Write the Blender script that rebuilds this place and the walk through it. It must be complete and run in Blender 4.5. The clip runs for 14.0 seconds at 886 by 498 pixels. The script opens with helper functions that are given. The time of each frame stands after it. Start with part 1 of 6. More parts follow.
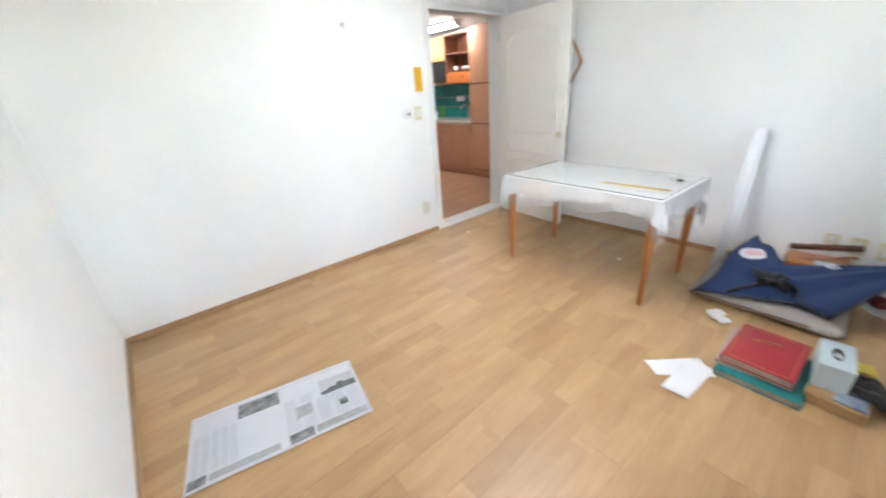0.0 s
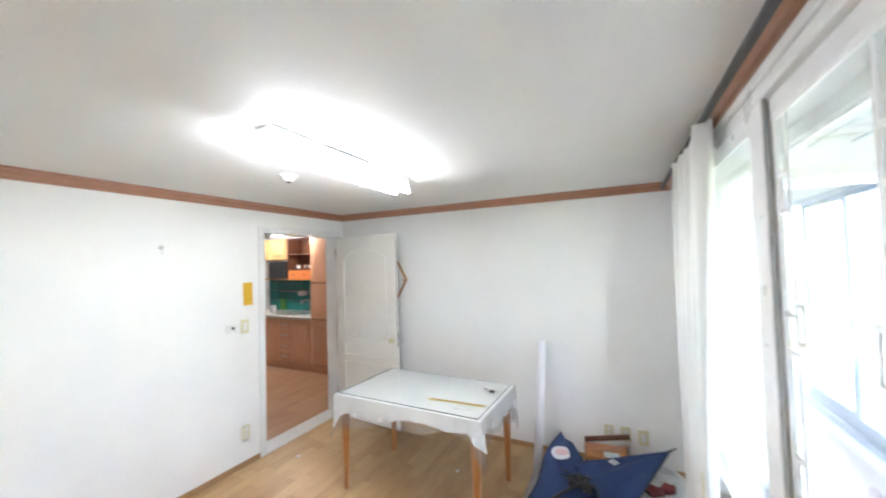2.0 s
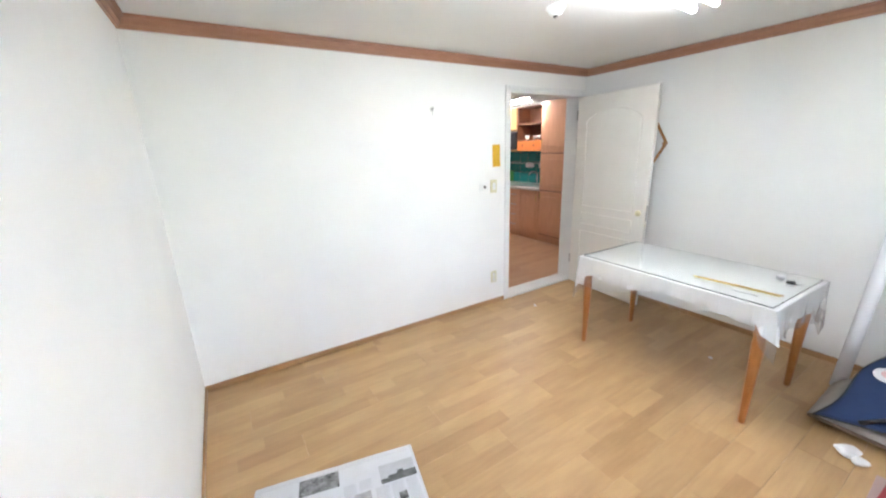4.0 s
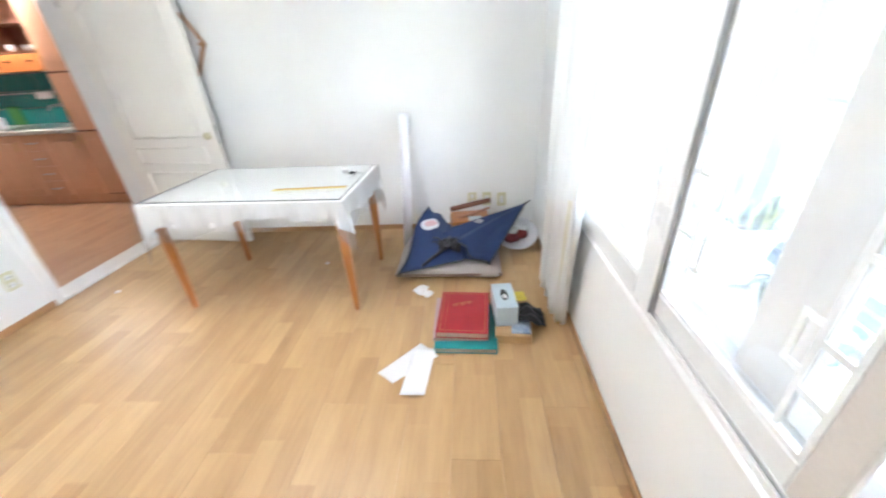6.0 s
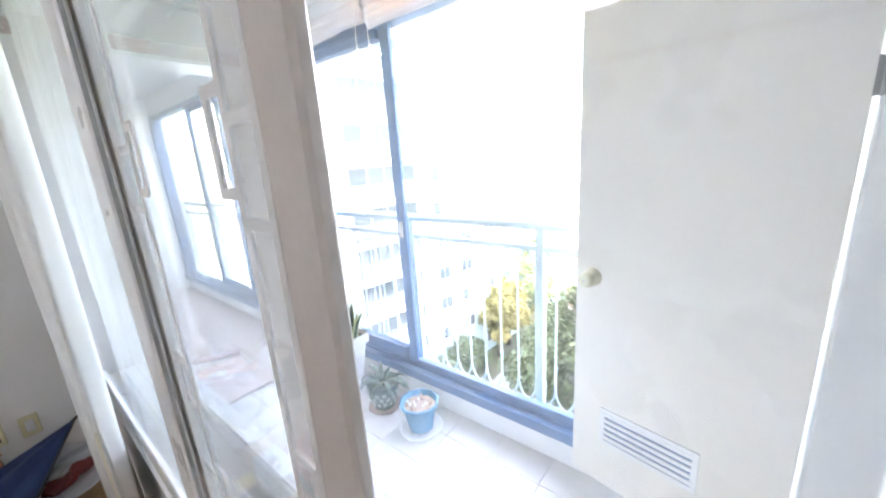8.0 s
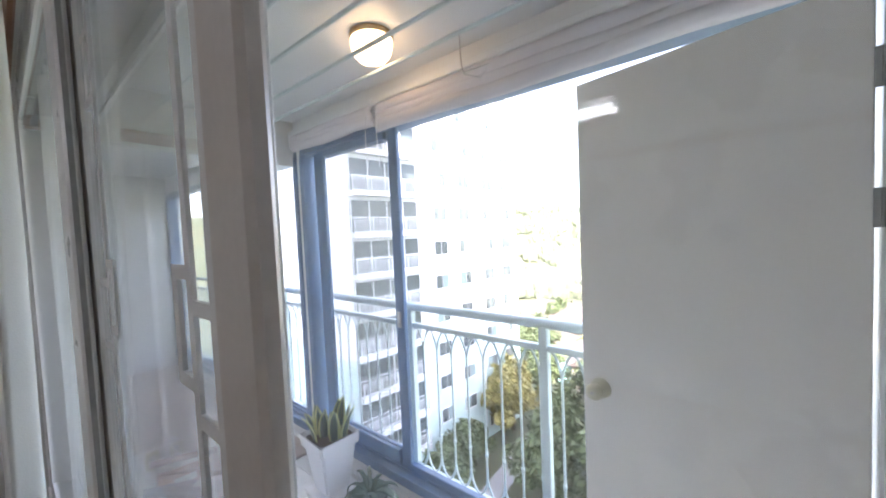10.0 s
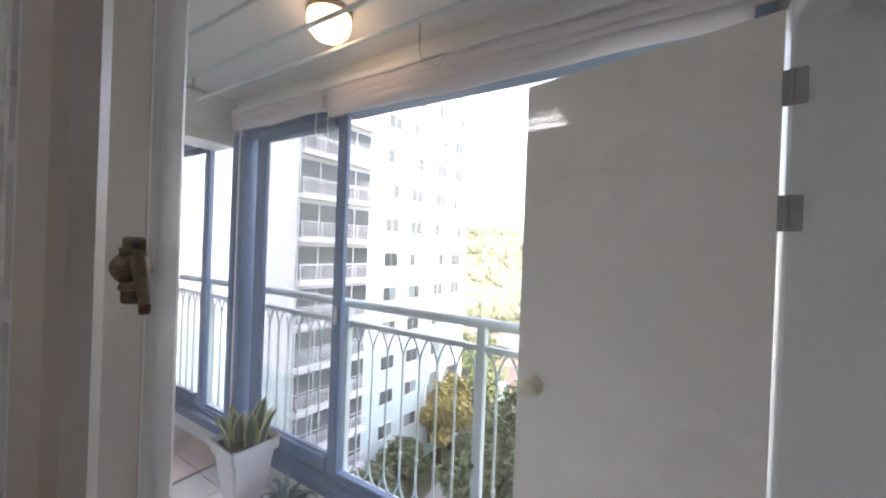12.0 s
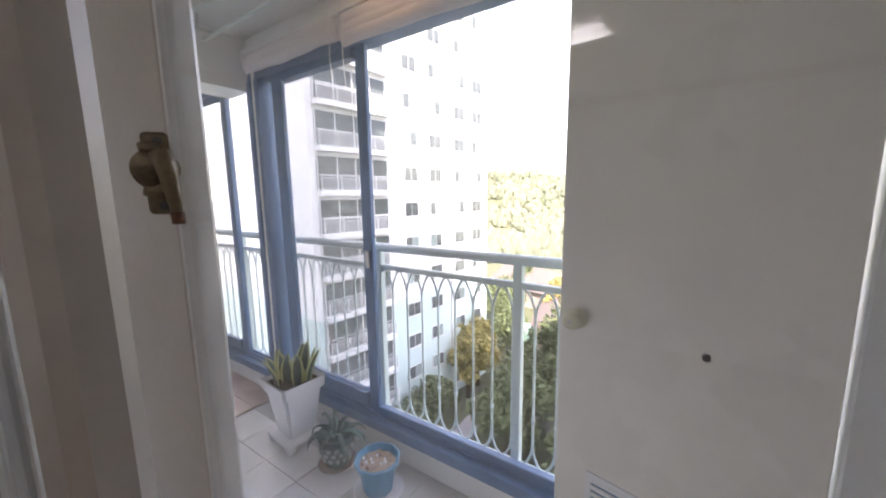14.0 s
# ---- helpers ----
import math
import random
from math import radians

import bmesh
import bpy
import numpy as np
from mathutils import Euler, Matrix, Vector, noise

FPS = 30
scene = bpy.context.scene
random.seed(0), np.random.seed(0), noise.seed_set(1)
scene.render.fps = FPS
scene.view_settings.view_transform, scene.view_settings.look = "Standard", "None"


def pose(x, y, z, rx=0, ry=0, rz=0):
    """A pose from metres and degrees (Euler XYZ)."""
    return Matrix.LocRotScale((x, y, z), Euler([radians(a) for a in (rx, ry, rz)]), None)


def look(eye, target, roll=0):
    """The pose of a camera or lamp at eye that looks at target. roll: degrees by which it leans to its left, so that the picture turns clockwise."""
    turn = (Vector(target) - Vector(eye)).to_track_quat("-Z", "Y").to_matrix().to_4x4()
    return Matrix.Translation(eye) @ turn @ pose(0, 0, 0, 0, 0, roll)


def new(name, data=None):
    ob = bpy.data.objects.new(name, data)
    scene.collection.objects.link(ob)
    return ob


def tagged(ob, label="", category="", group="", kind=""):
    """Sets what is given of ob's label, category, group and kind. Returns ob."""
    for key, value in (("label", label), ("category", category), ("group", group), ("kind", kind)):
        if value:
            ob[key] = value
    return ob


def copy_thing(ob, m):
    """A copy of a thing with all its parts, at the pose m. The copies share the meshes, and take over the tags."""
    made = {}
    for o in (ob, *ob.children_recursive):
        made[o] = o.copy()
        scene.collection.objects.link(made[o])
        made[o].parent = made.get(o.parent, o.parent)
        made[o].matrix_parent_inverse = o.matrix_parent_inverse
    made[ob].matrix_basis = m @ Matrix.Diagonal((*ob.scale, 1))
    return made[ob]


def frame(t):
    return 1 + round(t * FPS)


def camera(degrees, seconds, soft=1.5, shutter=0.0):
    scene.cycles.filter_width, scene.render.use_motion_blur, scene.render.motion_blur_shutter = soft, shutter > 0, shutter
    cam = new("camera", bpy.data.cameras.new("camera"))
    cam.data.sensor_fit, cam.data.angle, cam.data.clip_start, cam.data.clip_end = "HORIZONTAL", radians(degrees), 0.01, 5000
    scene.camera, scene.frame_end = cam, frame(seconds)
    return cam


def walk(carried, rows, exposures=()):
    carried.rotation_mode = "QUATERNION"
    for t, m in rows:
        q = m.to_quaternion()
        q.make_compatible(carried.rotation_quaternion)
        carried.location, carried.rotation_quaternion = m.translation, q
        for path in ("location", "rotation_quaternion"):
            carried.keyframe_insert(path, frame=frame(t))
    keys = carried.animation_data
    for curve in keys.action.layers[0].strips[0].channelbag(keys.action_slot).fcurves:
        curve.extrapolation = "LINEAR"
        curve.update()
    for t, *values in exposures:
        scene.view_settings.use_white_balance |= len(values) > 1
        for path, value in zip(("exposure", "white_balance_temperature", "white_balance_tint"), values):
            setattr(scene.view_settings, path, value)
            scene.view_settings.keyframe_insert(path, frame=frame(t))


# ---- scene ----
cam = camera(101.7, 14.0, soft=2.0, shutter=0.3)
PATH = [
    (0, (2.846, -3.432, 1.383), (1.436, -2.266, 0.575), -4.1),
    (0.5, (2.913, -3.345, 1.365), (1.976, -1.752, 0.575), -3.8),
    (1, (2.958, -3.328, 1.47), (2.312, -1.497, 0.991), -2.0),
    (1.5, (2.972, -3.358, 1.602), (2.34, -1.463, 1.503), -1.6),
    (2, (2.981, -3.345, 1.715), (2.1, -1.548, 1.785), -1.6),
    (2.5, (2.904, -3.456, 1.676), (1.444, -2.095, 1.797), -0.1),
    (2.7, (2.889, -3.485, 1.665), (1.275, -2.312, 1.781), 0.4),
    (4.8, (2.635, -3.475, 1.45), (1.238, -2.39, 0.54), -0.5),
    (5, (2.671, -3.399, 1.418), (1.412, -2.133, 0.516), -0.9),
    (5.5, (2.71, -3.182, 1.378), (1.988, -1.556, 0.464), -0.4),
    (6, (2.822, -2.952, 1.348), (2.667, -1.191, 0.412), -3.5),
    (6.5, (2.904, -2.812, 1.309), (3.565, -1.223, 0.291), -2.0),
    (7, (3.005, -2.764, 1.317), (4.293, -1.634, 0.285), -2.2),
    (7.4, (3.108, -2.814, 1.33), (4.542, -1.797, 0.376), -3.0),
    (7.8, (3.183, -2.878, 1.435), (4.688, -1.703, 0.838), -2.9),
    (8.2, (3.267, -2.828, 1.544), (4.769, -1.576, 1.12), -4.7),
    (8.6, (3.286, -2.828, 1.59), (4.83, -1.582, 1.331), -2.4),
    (9, (3.282, -2.839, 1.631), (4.837, -1.588, 1.497), -2.9),
    (11.5, (3.307, -2.827, 1.519), (4.907, -1.627, 1.514), 0.9),
    (12, (3.333, -2.835, 1.497), (5.042, -1.797, 1.49), 2.2),
    (12.5, (3.334, -2.786, 1.462), (4.961, -1.628, 1.342), -1.7),
    (13, (3.348, -2.775, 1.445), (5.022, -1.694, 1.267), -3.1),
    (13.5, (3.353, -2.773, 1.433), (5.006, -1.682, 1.155), -3.4),
    (14, (3.362, -2.752, 1.441), (4.992, -1.631, 1.148), -0.8),
]
EXPOSURES = [(0.0, 5.36, 6200, 13), (0.5, 5.46, 6150, 13), (1.0, 5.5, 6150, 13), (1.5, 5.25, 6150, 13), (2.0, 5.2, 6200, 13), (2.5, 5.27, 6200, 13), (5.0, 5.4, 6200, 13), (6.0, 5.62, 6150, 13), (7.0, 5.2, 6150, 16), (7.5, 4.8, 6200, 18), (8.0, 4.38, 6250, 18), (8.5, 3.98, 6250, 18), (9.0, 3.57, 6250, 18), (11.5, 2.84, 6600, 21), (12.5, 2.57, 6850, 23), (14.0, 2.54, 6950, 24)]
walk(cam, [(t, look(eye, target, roll)) for t, eye, target, roll in PATH], EXPOSURES)

# ---- world, sun ----
SUN_EL = 47.5
world = bpy.data.worlds.new("sky")
scene.world = world
world.use_nodes = True
wn = world.node_tree.nodes
sky = wn.new("ShaderNodeTexSky")
sky.sky_type, sky.sun_disc = "NISHITA", False
sky.sun_elevation, sky.sun_rotation = radians(SUN_EL), radians(239)
sky.air_density, sky.dust_density = 1.0, 3.0
wn["Background"].inputs["Strength"].default_value = 0.15
haze = wn.new("ShaderNodeMix")
haze.data_type, haze.blend_type = "RGBA", "ADD"
haze.inputs["Factor"].default_value = 1.0
haze.inputs["B"].default_value = (1.6, 1.55, 1.45, 1)
world.node_tree.links.new(sky.outputs[0], haze.inputs["A"])
world.node_tree.links.new(haze.outputs["Result"], wn["Background"].inputs["Color"])
sun_data = bpy.data.lights.new("sun", "SUN")
sun_data.energy, sun_data.angle, sun_data.color = 4.5, radians(0.6), (1.0, 0.95, 0.86)
sun = new("sun", sun_data)
sun.matrix_world = look((-10, -6, 12.8), (0, 0, 0))


# ---- materials ----
def nodes_of(name):
    m = bpy.data.materials.new(name)
    m.use_nodes = True
    t = m.node_tree
    return m, t, t.nodes, t.links, t.nodes["Principled BSDF"]


def surface(name, c1, c2=None, scale=8.0, fine=120.0, rough=0.5, bump=0.0, metal=0.0, stretch=(1, 1, 1), spread=0.08, trans=0.0, per_object=0.0, coord="Object"):
    """Two colours mixed by broad and fine noise, with roughness variation and fine relief."""
    m, t, N, L, P = nodes_of(name)
    c2 = c2 or tuple(c * 0.86 for c in c1)
    tc = N.new("ShaderNodeTexCoord")
    mp = N.new("ShaderNodeMapping")
    mp.inputs["Scale"].default_value = stretch
    L.new(tc.outputs[coord], mp.inputs["Vector"])
    n1, n2 = N.new("ShaderNodeTexNoise"), N.new("ShaderNodeTexNoise")
    n1.inputs["Scale"].default_value, n2.inputs["Scale"].default_value = scale, fine
    n1.inputs["Detail"].default_value = 4
    for n in (n1, n2):
        L.new(mp.outputs[0], n.inputs["Vector"])
    add = N.new("ShaderNodeMath")
    add.operation = "MULTIPLY_ADD"
    L.new(n2.outputs["Fac"], add.inputs[0])
    add.inputs[1].default_value = 0.5
    L.new(n1.outputs["Fac"], add.inputs[2])
    fac = N.new("ShaderNodeMapRange")
    fac.inputs["From Min"].default_value, fac.inputs["From Max"].default_value = 0.45, 1.05
    L.new(add.outputs[0], fac.inputs["Value"])
    mix = N.new("ShaderNodeMix")
    mix.data_type = "RGBA"
    mix.inputs["A"].default_value, mix.inputs["B"].default_value = (*c1, 1), (*c2, 1)
    L.new(fac.outputs[0], mix.inputs["Factor"])
    out = mix.outputs["Result"]
    if per_object:
        oi, hsv, mr = N.new("ShaderNodeObjectInfo"), N.new("ShaderNodeHueSaturation"), N.new("ShaderNodeMapRange")
        mr.inputs["To Min"].default_value, mr.inputs["To Max"].default_value = 1 - per_object, 1 + per_object
        L.new(oi.outputs["Random"], mr.inputs["Value"])
        L.new(mr.outputs[0], hsv.inputs["Value"])
        L.new(out, hsv.inputs["Color"])
        out = hsv.outputs["Color"]
    L.new(out, P.inputs["Base Color"])
    rr = N.new("ShaderNodeMapRange")
    rr.inputs["To Min"].default_value, rr.inputs["To Max"].default_value = max(0.02, rough - spread), min(1, rough + spread)
    L.new(n1.outputs["Fac"], rr.inputs["Value"])
    L.new(rr.outputs[0], P.inputs["Roughness"])
    P.inputs["Metallic"].default_value = metal
    if trans:
        P.inputs["Transmission Weight"].default_value = trans
    if bump:
        b = N.new("ShaderNodeBump")
        b.inputs["Strength"].default_value, b.inputs["Distance"].default_value = bump, 0.004
        L.new(n2.outputs["Fac"], b.inputs["Height"])
        L.new(b.outputs[0], P.inputs["Normal"])
    return m


def glow(name, colour, strength):
    m, t, N, L, P = nodes_of(name)
    P.inputs["Emission Color"].default_value = (*colour, 1)
    P.inputs["Emission Strength"].default_value = strength
    P.inputs["Base Color"].default_value = (0.8, 0.8, 0.8, 1)
    return m


def clear(name, tint=(1, 1, 1), gloss=0.08, rough=0.03, milk=0.0, milk_shader="ShaderNodeBsdfDiffuse"):
    """Thin clear sheet: straight transparency with a Fresnel gloss and an optional milky haze."""
    m, t, N, L, P = nodes_of(name)
    tr, gl, mx, fr = N.new("ShaderNodeBsdfTransparent"), N.new("ShaderNodeBsdfGlossy"), N.new("ShaderNodeMixShader"), N.new("ShaderNodeMath")
    lw, pw = N.new("ShaderNodeLayerWeight"), N.new("ShaderNodeMath")
    lw.inputs["Blend"].default_value = 0.5
    pw.operation, pw.inputs[1].default_value = "POWER", 4.0
    L.new(lw.outputs["Facing"], pw.inputs[0])
    fr.operation, fr.inputs[1].default_value, fr.inputs[2].default_value = "MULTIPLY_ADD", 0.6, gloss * 0.25
    L.new(pw.outputs[0], fr.inputs[0])
    tr.inputs["Color"].default_value = (*tint, 1)
    gl.inputs["Roughness"].default_value = rough
    L.new(fr.outputs[0], mx.inputs["Fac"])
    L.new(tr.outputs[0], mx.inputs[1])
    L.new(gl.outputs[0], mx.inputs[2])
    out = mx.outputs[0]
    if milk:
        df, m2, nz, mr = N.new(milk_shader), N.new("ShaderNodeMixShader"), N.new("ShaderNodeTexNoise"), N.new("ShaderNodeMapRange")
        df.inputs["Color"].default_value = (0.85, 0.87, 0.87, 1)
        nz.inputs["Scale"].default_value = 5
        tc = N.new("ShaderNodeTexCoord")
        L.new(tc.outputs["Object"], nz.inputs["Vector"])
        mr.inputs["To Min"].default_value, mr.inputs["To Max"].default_value = milk * 0.6, milk * 1.4
        L.new(nz.outputs["Fac"], mr.inputs["Value"])
        L.new(mr.outputs[0], m2.inputs["Fac"])
        L.new(out, m2.inputs[1])
        L.new(df.outputs[0], m2.inputs[2])
        out = m2.outputs[0]
    L.new(out, N["Material Output"].inputs["Surface"])
    return m


def strips(name, dark, light, width, length, rough=0.3):
    """Laminate: staggered wood strips, each with its own tone and long grain, running along y."""
    m, t, N, L, P = nodes_of(name)
    tc, oi, ad = N.new("ShaderNodeTexCoord"), N.new("ShaderNodeObjectInfo"), N.new("ShaderNodeVectorMath")
    sc = N.new("ShaderNodeVectorMath")
    sc.operation = "SCALE"
    cmb = N.new("ShaderNodeCombineXYZ")
    L.new(oi.outputs["Random"], cmb.inputs["Y"])
    L.new(oi.outputs["Random"], cmb.inputs["Z"])
    L.new(cmb.outputs[0], sc.inputs[0])
    sc.inputs["Scale"].default_value = 37.0
    L.new(tc.outputs["Object"], ad.inputs[0])
    L.new(sc.outputs[0], ad.inputs[1])
    sep = N.new("ShaderNodeSeparateXYZ")
    L.new(ad.outputs[0], sep.inputs[0])

    def mth(op, a, b=None):
        n = N.new("ShaderNodeMath")
        n.operation = op
        for i, v in enumerate((a, b)):
            if v is None:
                continue
            if isinstance(v, (int, float)):
                n.inputs[i].default_value = v
            else:
                L.new(v, n.inputs[i])
        return n.outputs[0]

    ix = mth("FLOOR", mth("DIVIDE", sep.outputs["X"], width))
    iy = mth("FLOOR", mth("ADD", mth("DIVIDE", sep.outputs["Y"], length), mth("MULTIPLY", ix, 0.37)))
    c2 = N.new("ShaderNodeCombineXYZ")
    L.new(ix, c2.inputs[0])
    L.new(iy, c2.inputs[1])
    L.new(oi.outputs["Random"], c2.inputs[2])
    wn_ = N.new("ShaderNodeTexWhiteNoise")
    L.new(c2.outputs[0], wn_.inputs["Vector"])
    mp = N.new("ShaderNodeMapping")
    mp.inputs["Scale"].default_value = (28, 2.2, 1)
    L.new(ad.outputs[0], mp.inputs["Vector"])
    g = N.new("ShaderNodeTexNoise")
    g.inputs["Scale"].default_value, g.inputs["Detail"].default_value, g.inputs["Distortion"].default_value = 2.0, 5, 0.6
    L.new(mp.outputs[0], g.inputs["Vector"])
    mp2 = N.new("ShaderNodeMapping")
    mp2.inputs["Scale"].default_value = (9, 2.4, 1)
    L.new(ad.outputs[0], mp2.inputs["Vector"])
    g2 = N.new("ShaderNodeTexNoise")
    g2.inputs["Scale"].default_value, g2.inputs["Detail"].default_value = 1.3, 3
    L.new(mp2.outputs[0], g2.inputs["Vector"])
    blot = mth("MULTIPLY", mth("SUBTRACT", g2.outputs["Fac"], 0.5), 0.9)
    f = mth("ADD", mth("ADD", mth("MULTIPLY", wn_.outputs["Value"], 0.5), mth("MULTIPLY", g.outputs["Fac"], 0.55)), blot)
    ramp = N.new("ShaderNodeValToRGB")
    ramp.color_ramp.elements[0].position, ramp.color_ramp.elements[0].color = 0.1, (*dark, 1)
    ramp.color_ramp.elements[1].position, ramp.color_ramp.elements[1].color = 0.95, (*light, 1)
    L.new(f, ramp.inputs[0])
    L.new(ramp.outputs[0], P.inputs["Base Color"])
    r = mth("ADD", rough - 0.08, mth("MULTIPLY", g.outputs["Fac"], 0.16))
    L.new(r, P.inputs["Roughness"])
    b = N.new("ShaderNodeBump")
    b.inputs["Strength"].default_value, b.inputs["Distance"].default_value = 0.08, 0.002
    L.new(g.outputs["Fac"], b.inputs["Height"])
    L.new(b.outputs[0], P.inputs["Normal"])
    return m


WALLPAPER = surface("wallpaper", (0.86, 0.86, 0.84), (0.81, 0.815, 0.80), 2.5, 260, 0.65, 0.12)
CEILPAPER = surface("ceiling_paper", (0.80, 0.80, 0.78), (0.75, 0.75, 0.73), 1.6, 220, 0.7, 0.1)
WHITE_PAINT = surface("white_paint", (0.80, 0.81, 0.80), (0.72, 0.73, 0.72), 5, 90, 0.38, 0.05)
CREAM_PAINT = surface("cream_paint", (0.82, 0.81, 0.765), (0.77, 0.755, 0.71), 4, 90, 0.35, 0.05)
PVC = surface("window_pvc", (0.85, 0.845, 0.83), (0.78, 0.775, 0.76), 7, 120, 0.3, 0.03)
OLD_DOOR = surface("old_door_paint", (0.80, 0.775, 0.70), (0.73, 0.70, 0.62), 2.2, 60, 0.28, 0.06)
TRIM = surface("trim_wood", (0.40, 0.20, 0.12), (0.32, 0.15, 0.085), 6, 60, 0.42, 0.08, stretch=(1, 1, 6))
SKIRT = surface("baseboard_wood", (0.44, 0.26, 0.12), (0.34, 0.19, 0.08), 6, 60, 0.4, 0.05)
LAMINATE = strips("laminate", (0.40, 0.240, 0.107), (0.58, 0.375, 0.18), 0.0975, 0.62, 0.36)
HALL_WOOD = strips("hall_laminate", (0.40, 0.21, 0.11), (0.52, 0.30, 0.17), 0.0975, 0.7, 0.34)
LEG_WOOD = surface("leg_wood", (0.47, 0.19, 0.055), (0.36, 0.13, 0.035), 9, 70, 0.3, 0.05, stretch=(6, 6, 1))
GLASS = clear("window_glass", (0.985, 0.987, 0.987), 0.14, 0.02, 0.03)
# Milk in this pane imitates the pale glare veiling the view outside.
VEILED_GLASS = clear("veiled_glass", (0.985, 0.987, 0.987), 0.14, 0.005, 0.055, "ShaderNodeBsdfTranslucent")
TABLE_GLASS = clear("table_glass", (0.985, 0.995, 0.992), 0.16, 0.03, 0.03)
PLASTIC = clear("clear_plastic", (0.97, 0.97, 0.97), 0.1, 0.18, 0.2)
# The translucent milk stands in for daylight bloom washing out these panes.
MILKY_GLASS = clear("milky_glass", (0.98, 0.99, 0.99), 0.14, 0.02, 0.055, "ShaderNodeBsdfTranslucent")
GLASS_EDGE = surface("glass_edge", (0.03, 0.06, 0.06), (0.02, 0.04, 0.04), 8, 80, 0.15)
CLOTH = surface("table_cloth", (0.82, 0.81, 0.80), (0.74, 0.73, 0.72), 10, 300, 0.85, 0.3)
CURTAIN = surface("curtain_cloth", (0.84, 0.83, 0.80), (0.77, 0.76, 0.72), 4, 350, 0.9, 0.25)
def let_light_through(m, share):
    """Adds a translucent share to a cloth."""
    t = m.node_tree
    P, out = t.nodes["Principled BSDF"], t.nodes["Material Output"]
    tl, mx = t.nodes.new("ShaderNodeBsdfTranslucent"), t.nodes.new("ShaderNodeMixShader")
    tl.inputs["Color"].default_value = (0.85, 0.85, 0.84, 1)
    mx.inputs["Fac"].default_value = share
    t.links.new(P.outputs[0], mx.inputs[1])
    t.links.new(tl.outputs[0], mx.inputs[2])
    t.links.new(mx.outputs[0], out.inputs["Surface"])


let_light_through(CURTAIN, 0.3)
LINING = surface("curtain_lining", (0.78, 0.74, 0.60), (0.70, 0.66, 0.52), 4, 300, 0.9, 0.2)
NAVY = surface("navy_nylon", (0.014, 0.038, 0.125), (0.010, 0.026, 0.088), 6, 200, 0.75, 0.15)
BLACK = surface("black_plastic", (0.02, 0.02, 0.022), (0.012, 0.012, 0.013), 9, 150, 0.45, 0.1)
GREY_CLOTH = surface("grey_cloth", (0.50, 0.46, 0.43), (0.42, 0.38, 0.36), 9, 220, 0.9, 0.3)
RED_COVER = surface("red_leatherette", (0.40, 0.018, 0.028), (0.30, 0.012, 0.02), 12, 160, 0.4, 0.2)
GOLD = surface("gold_stamp", (0.50, 0.24, 0.09), (0.42, 0.18, 0.07), 30, 200, 0.4)
TEAL = surface("teal_cover", (0.02, 0.27, 0.28), (0.015, 0.22, 0.23), 10, 120, 0.45, 0.1)
PAGES = surface("page_block", (0.62, 0.52, 0.40), (0.48, 0.38, 0.28), 4, 300, 0.9, 0.4, stretch=(1, 1, 12))
PAPER = surface("white_paper", (0.84, 0.84, 0.86), (0.79, 0.79, 0.81), 6, 200, 0.75, 0.05)
NEWS = surface("newsprint", (0.74, 0.74, 0.77), (0.68, 0.68, 0.71), 9, 300, 0.9, 0.1)
NEWS_INK = surface("newsprint_text", (0.52, 0.52, 0.54), (0.60, 0.60, 0.62), 90, 500, 0.9)
NEWS_PHOTO = surface("newsprint_photo", (0.04, 0.04, 0.04), (0.42, 0.42, 0.42), 22, 90, 0.9)
BOX_BLUE = surface("tissue_box_card", (0.55, 0.64, 0.68), (0.48, 0.57, 0.61), 14, 120, 0.6)
BOX_WOOD = surface("pale_wood", (0.50, 0.32, 0.15), (0.40, 0.24, 0.10), 6, 70, 0.55, 0.1, stretch=(1, 8, 1))
RACK_WOOD = surface("rack_wood", (0.50, 0.25, 0.08), (0.40, 0.18, 0.055), 6, 70, 0.4, 0.05)
BROWN_WOOD = surface("brown_wood", (0.17, 0.06, 0.03), (0.10, 0.035, 0.018), 7, 70, 0.45, 0.1)
YELLOW = surface("yellow_paper", (0.72, 0.58, 0.10), (0.66, 0.52, 0.08), 8, 150, 0.75)
NOTE = surface("orange_note", (0.75, 0.45, 0.03), (0.70, 0.40, 0.02), 8, 150, 0.7)
IVORY = surface("ivory_plastic", (0.68, 0.65, 0.44), (0.62, 0.59, 0.39), 8, 120, 0.35)
BRASS = surface("brass", (0.62, 0.42, 0.15), (0.45, 0.29, 0.10), 12, 90, 0.3, 0.0, 1.0)
OLD_BRASS = surface("aged_brass", (0.27, 0.21, 0.13), (0.15, 0.115, 0.07), 40, 160, 0.45, 0.3, 0.5)
STEEL = surface("steel", (0.55, 0.55, 0.54), (0.42, 0.42, 0.41), 12, 120, 0.3, 0.05, 1.0)
DULL_STEEL = surface("dull_steel", (0.22, 0.22, 0.21), (0.15, 0.15, 0.14), 14, 120, 0.5, 0.1, 0.8)
# Darker, warmer copy of window_pvc: room shade put into two sashes' stiles.
SHADED_PVC = surface("shaded_pvc", (0.70, 0.65, 0.605), (0.62, 0.575, 0.53), 7, 120, 0.35, 0.03)
GREY_SEAL = surface("grey_seal", (0.40, 0.40, 0.39), (0.30, 0.30, 0.29), 20, 150, 0.6)
GASKET = surface("dark_gasket", (0.06, 0.065, 0.065), (0.10, 0.10, 0.10), 20, 150, 0.6)
TUBE_LIGHT = glow("fluorescent_tube", (0.95, 0.98, 1.0), 2.3)
